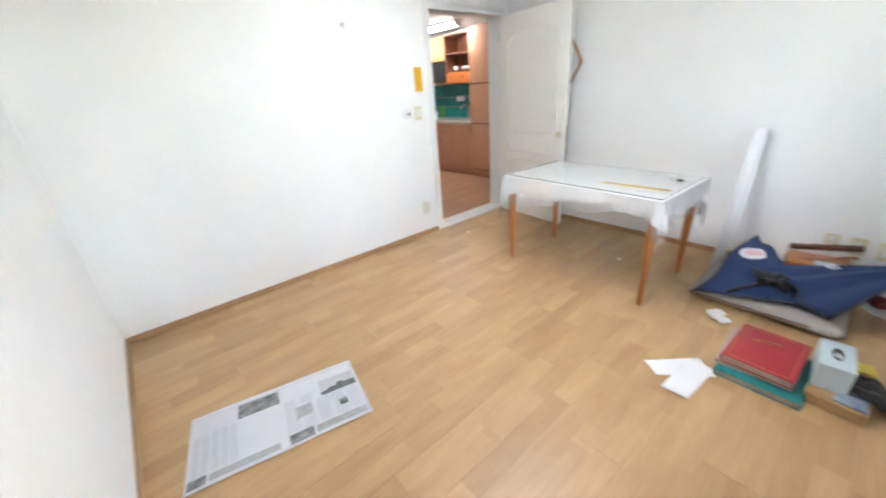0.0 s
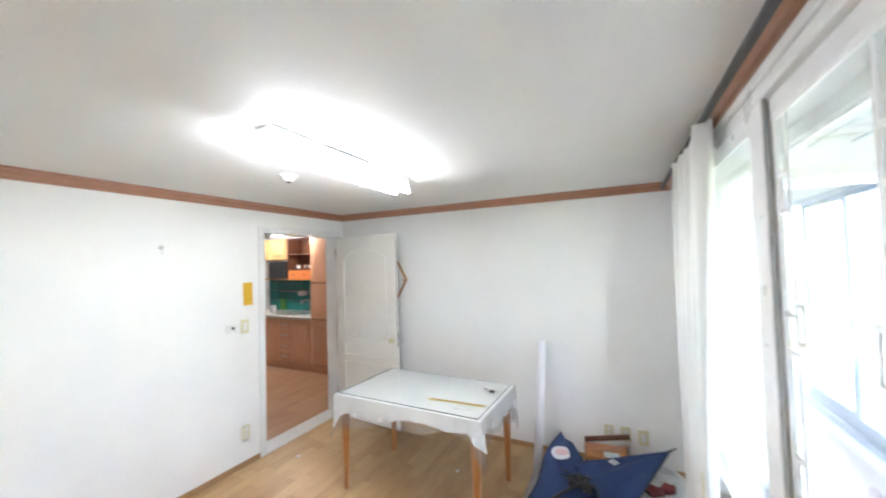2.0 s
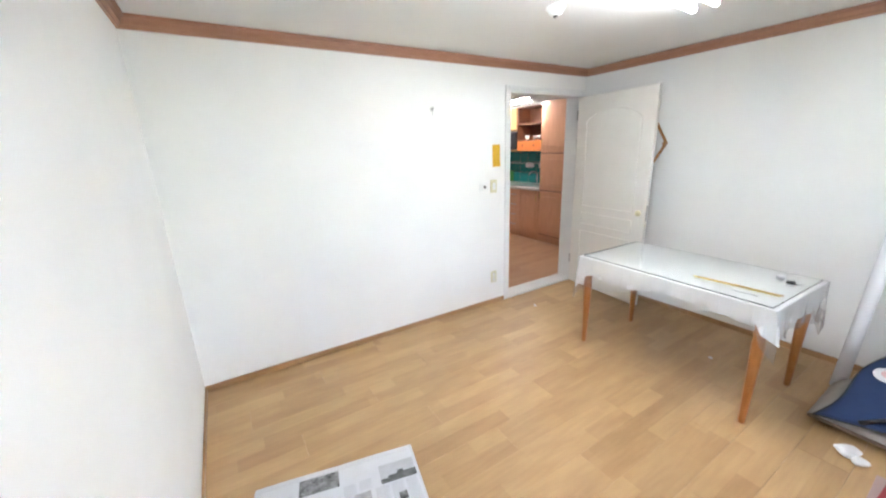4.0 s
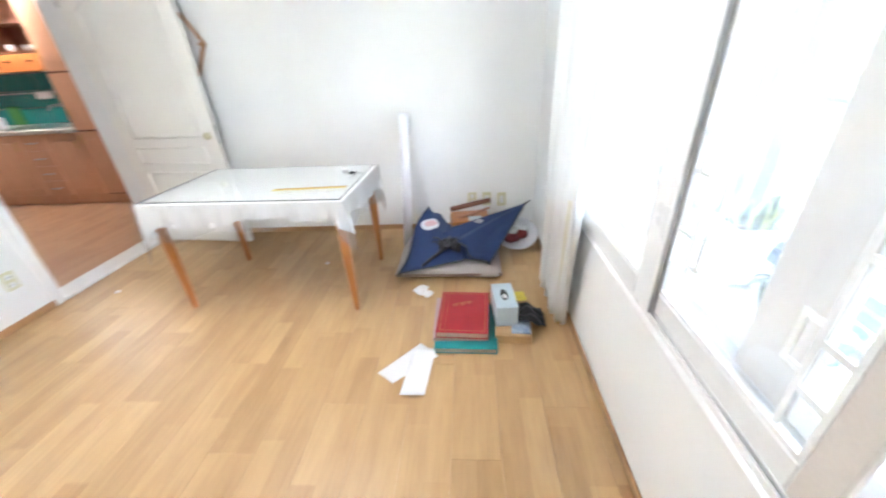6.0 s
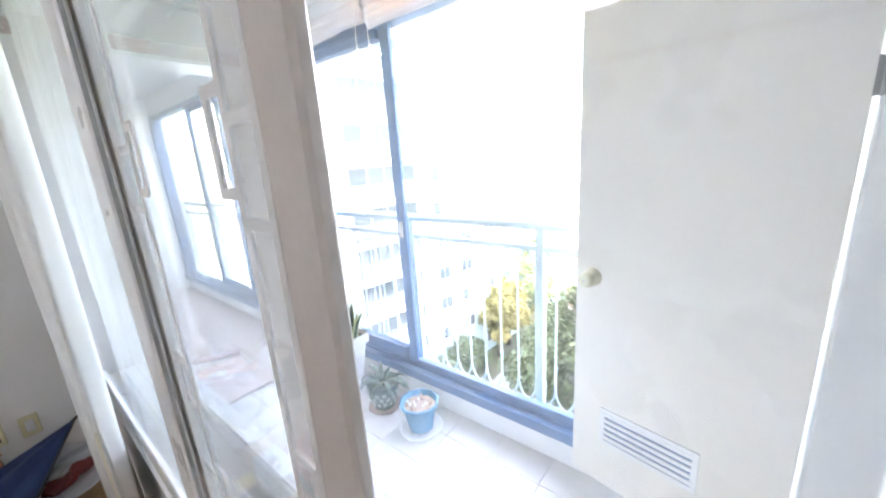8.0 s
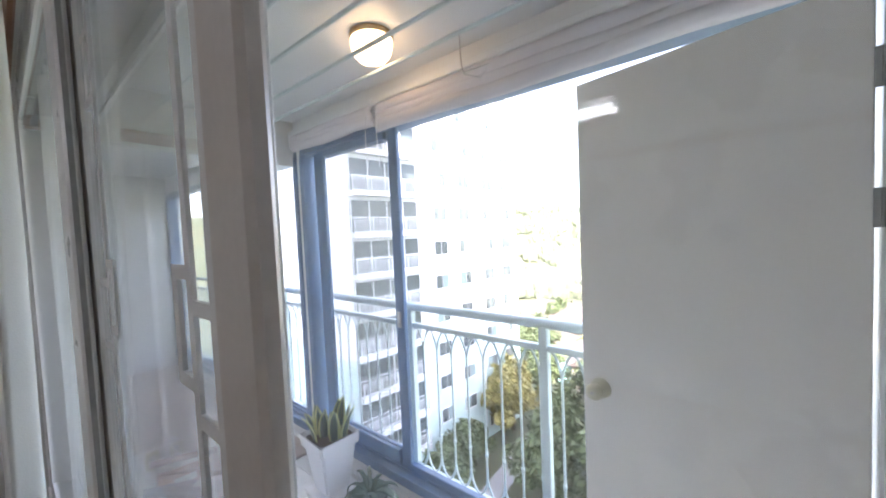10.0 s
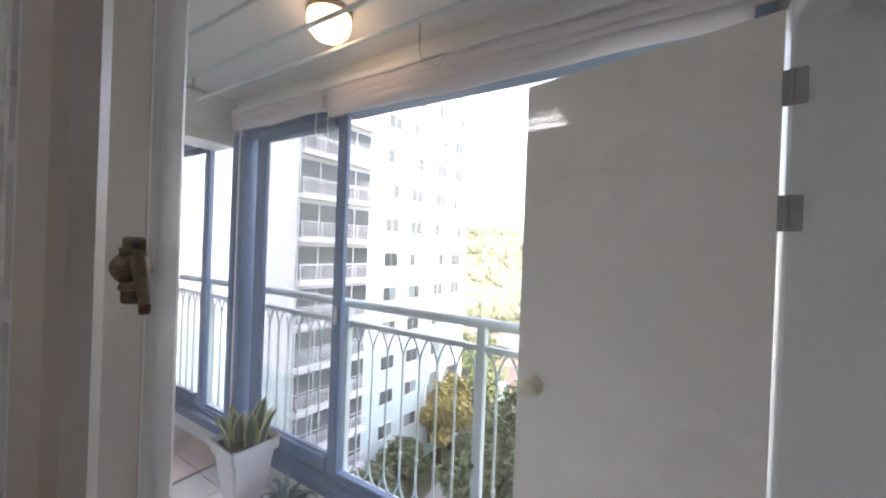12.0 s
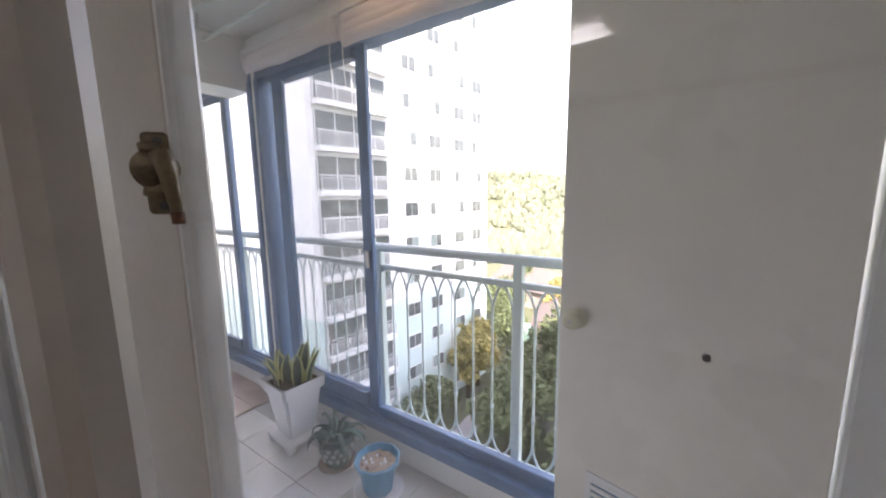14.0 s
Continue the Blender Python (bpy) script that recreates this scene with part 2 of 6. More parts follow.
TUBE_KITCHEN = glow("kitchen_tube", (1.0, 0.97, 0.92), 2.4)
WARM_GLASS = glow("warm_lamp_glass", (1.0, 0.66, 0.34), 1.3)
BLUE = surface("blue_aluminium", (0.095, 0.18, 0.33), (0.07, 0.14, 0.26), 5, 100, 0.4, 0.05)
MINT = surface("mint_paint", (0.62, 0.72, 0.71), (0.52, 0.62, 0.61), 8, 100, 0.4, 0.1)
TILE_WHITE = surface("white_tile", (0.66, 0.65, 0.63), (0.56, 0.55, 0.53), 5, 90, 0.25, 0.03, per_object=0.05)
TILE_RED = surface("pink_tile", (0.52, 0.40, 0.35), (0.45, 0.33, 0.29), 5, 90, 0.3, 0.03, per_object=0.06)
GROUT = surface("grout", (0.40, 0.39, 0.37), (0.30, 0.29, 0.27), 12, 150, 0.9, 0.2)
BLIND = surface("blind_fabric", (0.72, 0.68, 0.69), (0.62, 0.57, 0.58), 5, 300, 0.85, 0.2)
POT_WHITE = surface("white_pot", (0.76, 0.76, 0.77), (0.68, 0.68, 0.69), 7, 120, 0.35, 0.04)
POT_BLUE = surface("blue_glaze", (0.10, 0.27, 0.40), (0.07, 0.20, 0.31), 9, 100, 0.2, 0.05)
RELIEF = surface("relief_glaze", (0.36, 0.39, 0.35), (0.26, 0.29, 0.26), 20, 120, 0.4)
POT_DARK = surface("dark_glaze", (0.08, 0.13, 0.13), (0.05, 0.09, 0.09), 9, 100, 0.25, 0.05)
SOIL = surface("soil", (0.12, 0.085, 0.06), (0.06, 0.042, 0.03), 40, 180, 0.95, 0.8)
PEBBLE = surface("pebble_soil", (0.42, 0.34, 0.27), (0.22, 0.14, 0.10), 60, 160, 0.9, 0.8)
LEAF_DARK = surface("leaf_dark", (0.035, 0.085, 0.045), (0.02, 0.055, 0.03), 12, 90, 0.4, 0.1)
LEAF_EDGE = surface("leaf_yellow_edge", (0.50, 0.50, 0.19), (0.40, 0.42, 0.14), 12, 90, 0.4)
LEAF_BLUE = surface("leaf_grey_green", (0.035, 0.085, 0.062), (0.022, 0.058, 0.042), 12, 90, 0.45, 0.1)
KITCHEN_WOOD = surface("kitchen_wood", (0.66, 0.355, 0.215), (0.58, 0.30, 0.175), 5, 70, 0.4, 0.05, stretch=(5, 5, 1))
KITCHEN_DARK = surface("kitchen_dark_wood", (0.20, 0.075, 0.035), (0.15, 0.05, 0.025), 5, 70, 0.5)
KITCHEN_PALE = surface("kitchen_pale_wood", (0.55, 0.36, 0.15), (0.48, 0.30, 0.12), 5, 70, 0.45)
KITCHEN_ORANGE = surface("kitchen_orange", (0.62, 0.19, 0.05), (0.55, 0.16, 0.04), 5, 70, 0.4)
TILE_TEAL = surface("teal_tile", (0.02, 0.20, 0.19), (0.015, 0.15, 0.15), 4, 60, 0.2, 0.05, per_object=0.12)
STONE = surface("worktop_stone", (0.55, 0.52, 0.47), (0.45, 0.42, 0.38), 30, 120, 0.3)
TOWER = surface("tower_paint", (0.78, 0.79, 0.80), (0.70, 0.71, 0.73), 0.2, 6, 0.8)
TOWER_AQUA = surface("tower_aqua", (0.52, 0.65, 0.65), (0.46, 0.60, 0.61), 0.2, 6, 0.8)
WINDOW_DARK = surface("dark_pane", (0.05, 0.065, 0.07), (0.12, 0.14, 0.14), 0.6, 5, 0.12)
TARMAC = surface("tarmac", (0.16, 0.16, 0.16), (0.11, 0.11, 0.11), 0.3, 8, 0.9)
PATH_STONE = surface("pale_path", (0.33, 0.33, 0.34), (0.26, 0.26, 0.27), 0.3, 8, 0.9)
GROUND = surface("ground_green", (0.055, 0.075, 0.035), (0.10, 0.10, 0.06), 0.06, 1.5, 0.95)
BARK = surface("bark", (0.12, 0.085, 0.06), (0.07, 0.05, 0.035), 4, 30, 0.95, 0.8)
FOLIAGE = surface("foliage", (0.060, 0.092, 0.036), (0.105, 0.13, 0.055), 0.5, 4, 0.7)
FOLIAGE_Y = surface("foliage_yellow", (0.33, 0.28, 0.08), (0.20, 0.19, 0.06), 0.6, 4, 0.7)
# Pale tones: a little distance haze is mixed into the woods' colours.
FOREST = surface("forest", (0.075, 0.10, 0.065), (0.15, 0.16, 0.105), 0.03, 0.5, 0.9)
ROOF_TILE = surface("roof_brown", (0.13, 0.105, 0.10), (0.095, 0.078, 0.074), 0.6, 8, 0.85)
HOUSE_WALL = surface("house_brick", (0.33, 0.28, 0.25), (0.28, 0.23, 0.20), 0.5, 8, 0.85)


# ---- mesh helpers ----
def bx(bm, x0, y0, z0, x1, y1, z1, bev=0.0, seg=1):
    """Adds a box, with rounded edges where bev is given."""
    r = bmesh.ops.create_cube(bm, size=1.0)
    vs = r["verts"]
    bmesh.ops.scale(bm, vec=(abs(x1 - x0), abs(y1 - y0), abs(z1 - z0)), verts=vs)
    bmesh.ops.translate(bm, vec=((x0 + x1) / 2, (y0 + y1) / 2, (z0 + z1) / 2), verts=vs)
    if bev:
        es = list({e for v in vs for e in v.link_edges})
        bmesh.ops.bevel(bm, geom=es, offset=bev, segments=seg, affect="EDGES", profile=0.5)


def tube(bm, pts, r, n=8, caps=True, r_end=None):
    """Adds a round bar through the points; r may taper to r_end."""
    pts = [Vector(p) for p in pts]
    rings, side = [], None
    for i, p in enumerate(pts):
        d = (pts[min(i + 1, len(pts) - 1)] - pts[max(i - 1, 0)]).normalized()
        if side is None:
            side = d.orthogonal().normalized()
        side = (side - d * side.dot(d)).normalized()
        up = d.cross(side)
        rad = r if r_end is None else r + (r_end - r) * i / (len(pts) - 1)
        rings.append([bm.verts.new(p + (side * math.cos(a) + up * math.sin(a)) * rad) for a in (2 * math.pi * k / n for k in range(n))])
    for a, b in zip(rings, rings[1:]):
        for k in range(n):
            bm.faces.new((a[k], a[(k + 1) % n], b[(k + 1) % n], b[k]))
    if caps:
        bm.faces.new(rings[0][::-1])
        bm.faces.new(rings[-1])


def lathe(bm, prof, cx=0, cy=0, n=24, close=True):
    """Adds a turned shape from (radius, height) pairs about the vertical through cx, cy."""
    rings = [[bm.verts.new((cx + r * math.cos(2 * math.pi * k / n), cy + r * math.sin(2 * math.pi * k / n), z)) for k in range(n)] for r, z in prof]
    for a, b in zip(rings, rings[1:]):
        for k in range(n):
            bm.faces.new((a[k], a[(k + 1) % n], b[(k + 1) % n], b[k]))
    if close:
        bm.faces.new(rings[0][::-1])
        bm.faces.new(rings[-1])


def sheet(bm, nu, nv, fn):
    """Adds a grid surface; fn(u, v) gives the place."""
    g = [[bm.verts.new(fn(i / nu, j / nv)) for j in range(nv + 1)] for i in range(nu + 1)]
    for i in range(nu):
        for j in range(nv):
            bm.faces.new((g[i][j], g[i + 1][j], g[i + 1][j + 1], g[i][j + 1]))
    return g


def mesh_of(name, bm, material, smooth=False):
    bmesh.ops.recalc_face_normals(bm, faces=bm.faces)
    me = bpy.data.meshes.new(name)
    bm.to_mesh(me)
    bm.free()
    me.materials.append(material)
    if smooth:
        for p in me.polygons:
            p.use_smooth = True
    return me


def part(name, bm, material, parent=None, label="", smooth=False):
    ob = new(name, mesh_of(name, bm, material, smooth))
    if parent is not None:
        ob.parent = parent
    if label:
        ob["label"] = label
    return ob


def boxes(name, material, parent, *bs, bev=0.0, label=""):
    bm = bmesh.new()
    for b in bs:
        bx(bm, *b, bev=bev)
    return part(name, bm, material, parent, label)


def thing(name, label, category, at=(0, 0, 0), rz=0.0, group="", kind=""):
    e = new(name)
    e.empty_display_size = 0.1
    e.matrix_world = pose(*at, 0, 0, rz)
    return tagged(e, label, category, group, kind)


def struct(ob, label="", category=""):
    return tagged(ob, label, category, kind="structure")


def thick(ob, t, offset=0.0):
    s = ob.modifiers.new("solid", "SOLIDIFY")
    s.thickness, s.offset = t, offset
    return ob


# ---- the room ----
W, D, H = 3.365, 3.80, 2.297
DOOR0, DOOR1, DOORH = -1.06, -0.10, 2.03
WIN0, WIN1, SILL, WTOP = -3.02, -0.55, 0.565, 2.20

struct(boxes("wall_west", WALLPAPER, None, (-0.16, -D - 0.2, -0.02, 0, DOOR0 - 0.03, H), (-0.16, DOOR0 - 0.03, DOORH + 0.03, 0, DOOR1 + 0.03, H), (-0.16, DOOR1 + 0.03, -0.02, 0, 0, H)), "white papered wall with a doorway", "wall")
struct(boxes("wall_north", WALLPAPER, None, (-0.16, 0, -0.02, W + 0.26, 0.209, H)), "plain white papered wall", "wall")
struct(boxes("wall_south", WALLPAPER, None, (0, -D - 0.2, -0.02, W + 0.26, -D, H)), "plain white papered wall", "wall")
struct(boxes("wall_east", WALLPAPER, None, (W, -D, -0.3, W + 0.26, WIN0, H), (W, WIN1, -0.3, W + 0.26, 0, H), (W, WIN0, -0.3, W + 0.26, WIN1, SILL), (W, WIN0, WTOP, W + 0.26, WIN1, H)), "white papered wall with a wide window", "wall")
struct(boxes("ceiling", CEILPAPER, None, (-0.16, -D - 0.2, H, W + 0.26, 0.16, H + 0.15)), "white papered ceiling", "ceiling")


def crown(name, a, b, inward):
    """Wooden crown moulding from a to b with a stepped profile, thickness towards inward."""
    bm = bmesh.new()
    prof = [(0, -0.068), (0.012, -0.068), (0.016, -0.052), (0.026, -0.046), (0.034, -0.02), (0.048, -0.014), (0.048, -0.001), (0, -0.001)]
    ends = []
    for p in (a, b):
        ends.append([bm.verts.new((p[0] + inward[0] * o, p[1] + inward[1] * o, H + z)) for o, z in prof])
    n = len(prof)
    for k in range(n):
        bm.faces.new((ends[0][k], ends[0][(k + 1) % n], ends[1][(k + 1) % n], ends[1][k]))
    bm.faces.new(ends[0][::-1])
    bm.faces.new(ends[1])
    return struct(part(name, bm, TRIM), "reddish brown wooden crown moulding", "trim")


crown("trim_west", (0.001, -D), (0.001, -0.001), (1, 0))
crown("trim_north", (0.0, -0.001), (W, -0.001), (0, -1))
crown("trim_east", (W - 0.001, -D), (W - 0.001, -0.001), (-1, 0))
crown("trim_south", (0.0, -D + 0.001), (W, -D + 0.001), (0, 1))


def baseboard(name, *bs):
    bm = bmesh.new()
    for b in bs:
        bx(bm, *b, bev=0.003)
    return struct(part(name, bm, SKIRT), "low oak-coloured baseboard", "baseboard")


baseboard("baseboard_west", (0.001, -D, 0, 0.011, DOOR0 - 0.05, 0.045), (0.001, DOOR1 + 0.05, 0, 0.011, 0, 0.045))
baseboard("baseboard_north", (0.011, -0.011, 0, W, -0.001, 0.045))
baseboard("baseboard_east", (W - 0.011, -D, 0, W - 0.001, -0.011, 0.045))
baseboard("baseboard_south", (0.011, -D + 0.001, 0, W - 0.011, -D + 0.011, 0.045))

# door frame and threshold
frame_door = thing("door_frame", "white painted door frame with a low threshold", "door frame", (0, 0, 0), kind="structure")
for y0, y1 in ((DOOR0 - 0.03, DOOR0), (DOOR1, DOOR1 + 0.03)):
    boxes("jamb", WHITE_PAINT, frame_door, (-0.17, y0, 0, 0.012, y1, DOORH), bev=0.003)
boxes("head", WHITE_PAINT, frame_door, (-0.17, DOOR0 - 0.03, DOORH, 0.012, DOOR1 + 0.03, DOORH + 0.03), bev=0.003)
for y0, y1 in ((DOOR0 - 0.065, DOOR0 - 0.03), (DOOR1 + 0.03, DOOR1 + 0.06)):
    boxes("casing", WHITE_PAINT, frame_door, (0.001, y0, 0, 0.016, y1, DOORH + 0.065), bev=0.004)
boxes("casing", WHITE_PAINT, frame_door, (0.001, DOOR0 - 0.03, DOORH + 0.03, 0.016, DOOR1 + 0.03, DOORH + 0.065), bev=0.004)
boxes("threshold", WHITE_PAINT, frame_door, (-0.17, DOOR0, -0.01, 0.012, DOOR1, 0.022), bev=0.006)


def panel_door():
    """Open cream panel door, hinged by the corner, standing parallel to the wall behind it."""
    d = thing("door_1", "cream panelled room door standing wide open, worn paint", "door", (0.03, -0.122, 0.012), -5.4, kind="structure")
    w, h = 0.872, 2.008
    boxes("leaf", CREAM_PAINT, d, (0, -0.019, 0, w, 0.019, h), bev=0.003)

    def moulding(x0, x1, z0, z1, arch):
        for s in (-1, 1):
            y = s * 0.0205
            top = [(x0 + (x1 - x0) * k / 12, y, z1 - arch + arch * math.sin(math.pi * k / 12) ** 0.7 if arch else z1) for k in range(13)]
            bm = bmesh.new()
            tube(bm, [(x0, y, z0), (x0, y, (z0 + z1) / 2), top[0]], 0.0065, 6)
            tube(bm, [(x1, y, z0), (x1, y, (z0 + z1) / 2), top[-1]], 0.0065, 6)
            tube(bm, [(x0, y, z0), (x1, y, z0)], 0.0065, 6)
            tube(bm, top, 0.0065, 6)
            part("panel_moulding", bm, CREAM_PAINT, d, smooth=True)

    moulding(0.13, w - 0.13, 0.90, 1.86, 0.10)
    moulding(0.13, w - 0.13, 0.70, 0.82, 0)
    moulding(0.13, w - 0.13, 0.16, 0.62, 0)
    for s in (-1, 1):
        bm = bmesh.new()
        lathe(bm, [(0.026, 0), (0.026, 0.006), (0.011, 0.010), (0.011, 0.032), (0.024, 0.042), (0.028, 0.055), (0.022, 0.068), (0.008, 0.073)], n=20)
        k = part("knob", bm, IVORY, d, "round ivory door knob", smooth=True)
        k.matrix_local = pose(w - 0.062, s * 0.019, 0.905, 90 * s, 0, 0)
    boxes("latch_plate", STEEL, d, (w, -0.011, 0.84, w + 0.002, 0.011, 0.98))
    for z in (0.22, 1.78):
        boxes("hinge", STEEL, d, (-0.012, -0.024, z, 0.004, 0.0, z + 0.1), bev=0.002)
    return d


panel_door()


def kitchen():
    """The kitchen seen through the doorway."""
    struct(boxes("wall_kitchen", WALLPAPER, None, (-4.3, 1.52, -0.02, 0.2, 1.68, H), (-4.46, -3.2, -0.02, -4.3, 1.68, H), (-4.3, -3.36, -0.02, -0.16, -3.2, H), (-0.16, 0.16, -0.02, 0.0, 1.52, H)), "white kitchen and hall walls", "wall")
    struct(boxes("ceiling_kitchen", CEILPAPER, None, (-4.46, -3.36, H - 0.02, -0.16, 1.68, H + 0.13)), "white kitchen ceiling", "ceiling")
    y0 = 0.92
    tall = thing("tall_cabinet", "reddish wood tall kitchen cabinet with three framed doors", "cabinet")
    boxes("body", KITCHEN_DARK, tall, (-1.50, y0 + 0.021, 0.12, -0.88, 1.515, 2.2))
    boxes("plinth", KITCHEN_WOOD, tall, (-1.50, y0 + 0.06, 0, -0.88, 1.515, 0.12))
    for z0, z1 in ((0.135, 0.842), (0.860, 1.422), (1.440, 2.19)):
        dr = boxes("door", KITCHEN_WOOD, tall, (-1.495, y0, z0, -0.885, y0 + 0.02, z1), bev=0.004)
        boxes("door_panel", KITCHEN_WOOD, dr, (-1.42, y0 - 0.008, z0 + 0.08, -0.96, y0, z1 - 0.08), bev=0.006)
        bm = bmesh.new()
        zc = z1 - 0.12 if z1 < 1.0 else z0 + 0.12
        tube(bm, [(-1.455, y0 - 0.002, zc), (-1.455, y0 - 0.025, zc + 0.012), (-1.455, y0 - 0.025, zc + 0.075), (-1.455, y0 - 0.002, zc + 0.088)], 0.006, 6)
        part("handle", bm, BRASS, dr, smooth=True)
    for i, (x0, x1, drawers) in enumerate(((-3.2, -2.78, 0), (-2.775, -2.25, 0), (-2.245, -1.93, 1), (-1.925, -1.505, 0))):
        c = thing("base_cabinet", "reddish wood kitchen base cabinet" + (" with a stack of drawers" if drawers else " with a framed door"), "cabinet", group="base cabinets")
        boxes("body", KITCHEN_WOOD, c, (x0, y0 + 0.021, 0.12, x1, 1.515, 0.84))
        boxes("plinth", KITCHEN_WOOD, c, (x0, y0 + 0.06, 0, x1, 1.515, 0.12))
        zs = [(0.135 + k * 0.175, 0.135 + (k + 1) * 0.175 - 0.006) for k in range(4)] if drawers else [(0.135, 0.83)]
        for z0, z1 in zs:
            dr = boxes("drawer" if drawers else "door", KITCHEN_WOOD, c, (x0 + 0.004, y0, z0, x1 - 0.004, y0 + 0.02, z1), bev=0.004)
            if not drawers:
                boxes("door_panel", KITCHEN_WOOD, dr, (x0 + 0.07, y0 - 0.008, z0 + 0.08, x1 - 0.07, y0, z1 - 0.08), bev=0.006)
            bm = bmesh.new()
            xc, zc = (x0 + x1) / 2, (z0 + z1) / 2
            if drawers:
                tube(bm, [(xc - 0.05, y0 - 0.002, zc), (xc - 0.045, y0 - 0.025, zc), (xc + 0.045, y0 - 0.025, zc), (xc + 0.05, y0 - 0.002, zc)], 0.007, 6)
            else:
                tube(bm, [(x1 - 0.04, y0 - 0.002, 0.67), (x1 - 0.04, y0 - 0.025, 0.68), (x1 - 0.04, y0 - 0.025, 0.75), (x1 - 0.04, y0 - 0.002, 0.76)], 0.006, 6)
            part("handle", bm, STEEL if drawers else BRASS, dr, smooth=True)
    top = thing("worktop", "pale stone kitchen worktop with a steel sink", "worktop")
    boxes("slab", STONE, top, (-3.2, y0 - 0.02, 0.84, -1.502, 1.515, 0.88), bev=0.006)
    boxes("sink_rim", STEEL, top, (-2.45, 1.0, 0.88, -1.75, 1.42, 0.887), bev=0.003)
    bm = bmesh.new()
    tube(bm, [(-2.05, 1.44, 0.88), (-2.05, 1.44, 1.06), (-2.05, 1.40, 1.10), (-2.05, 1.28, 1.10), (-2.05, 1.24, 1.06)], 0.012, 8)
    part("faucet", bm, STEEL, top, smooth=True)
    splash = struct(boxes("backsplash", GROUT, None, (-3.2, 1.505, 0.88, -1.5, 1.519, 1.46)), "glossy teal tiled backsplash", "backsplash")
    tile = None
    for i in range(8):
        for j in range(3):
            if tile is None:
                bm = bmesh.new()
                bx(bm, 0, 0, 0, 0.205, 0.008, 0.185, bev=0.003)
                tile = mesh_of("tile", bm, TILE_TEAL)
            o = new("tile", tile)
            o.parent = splash
            o.matrix_local = pose(-3.18 + i * 0.21, 1.496, 0.885 + j * 0.19)
    mw = thing("microwave", "black microwave oven on the kitchen wall unit", "microwave")
    boxes("case", BLACK, mw, (-2.80, 1.18, 1.49, -2.34, 1.5, 1.80), bev=0.008)
    boxes("door", BLACK, mw, (-2.77, 1.168, 1.52, -2.47, 1.18, 1.77), bev=0.004)
    boxes("control_panel", BLACK, mw, (-2.455, 1.17, 1.51, -2.36, 1.18, 1.79), bev=0.003)
    hw = thing("wall_cabinet", "pale wood kitchen wall cabinet", "cabinet")
    boxes("body", KITCHEN_PALE, hw, (-3.2, 1.2, 1.82, -2.34, 1.515, 2.2))
    for x in (-3.19, -2.76):
        dr = boxes("door", KITCHEN_PALE, hw, (x, 1.18, 1.83, x + 0.415, 1.199, 2.19), bev=0.004)
        boxes("door_panel", KITCHEN_PALE, dr, (x + 0.06, 1.172, 1.89, x + 0.355, 1.18, 2.13), bev=0.005)
    boxes("shelf_board", KITCHEN_PALE, hw, (-3.2, 1.2, 1.465, -2.34, 1.515, 1.488))
    sh = thing("open_shelf", "dark wood open kitchen shelf with an orange drawer front", "shelf")
    boxes("side", KITCHEN_DARK, sh, (-2.335, 1.2, 1.46, -2.315, 1.515, 2.2))
    boxes("side", KITCHEN_DARK, sh, (-1.522, 1.2, 1.46, -1.502, 1.515, 2.2))
    boxes("back", KITCHEN_DARK, sh, (-2.315, 1.49, 1.46, -1.522, 1.504, 2.2))
    for z in (1.64, 1.91, 2.18):
        boxes("board", KITCHEN_DARK, sh, (-2.315, 1.2, z, -1.522, 1.49, z + 0.018))
    dw = boxes("drawer_front", KITCHEN_ORANGE, sh, (-2.315, 1.19, 1.46, -1.522, 1.21, 1.63), bev=0.004, label="orange drawer fronts")
    for k in range(3):
        bm = bmesh.new()
        lathe(bm, [(0.012, 0), (0.008, 0.01), (0.012, 0.02), (0.004, 0.026)], n=10)
        o = part("knob", bm, BLACK, dw, smooth=True)
        o.matrix_local = pose(-2.18 + k * 0.27, 1.19, 1.56, 90)
    for k, (x, r, hh, m) in enumerate(((-2.2, 0.035, 0.07, POT_WHITE), (-2.02, 0.03, 0.06, STEEL), (-1.93, 0.03, 0.06, STEEL), (-1.65, 0.04, 0.08, POT_WHITE))):
        bm = bmesh.new()
        lathe(bm, [(r * 0.7, 0), (r, hh * 0.5), (r, hh), (r * 0.9, hh), (r * 0.85, 0.01)], n=14)
        o = part("cup", bm, m, None, smooth=True)
        o.location = (x, 1.32, 1.6585)
        tagged(o, "small cup standing on the open kitchen shelf", "cup", "cups on the shelf")
    rail = thing("utensil_rail", "steel utensil rail with hanging caddies over the sink", "rail")
    bm = bmesh.new()
    tube(bm, [(-2.85, 1.45, 1.24), (-1.6, 1.45, 1.24)], 0.006, 6)
    for x in (-2.83, -1.62):
        tube(bm, [(x, 1.45, 1.24), (x, 1.497, 1.24)], 0.005, 6)
    part("bar", bm, STEEL, rail)
    for x, w in ((-2.32, 0.16), (-2.0, 0.2)):
        boxes("caddy", POT_WHITE, rail, (x, 1.40, 1.17, x + w, 1.485, 1.25), bev=0.012)
    cb = boxes("cutting_board", surface("green_board", (0.03, 0.20, 0.035)), None, (-2.86, 1.45, 0.8895, -2.69, 1.468, 1.10), bev=0.006)
    tagged(cb, "green plastic cutting board leaning on teal tiles", "cutting board")
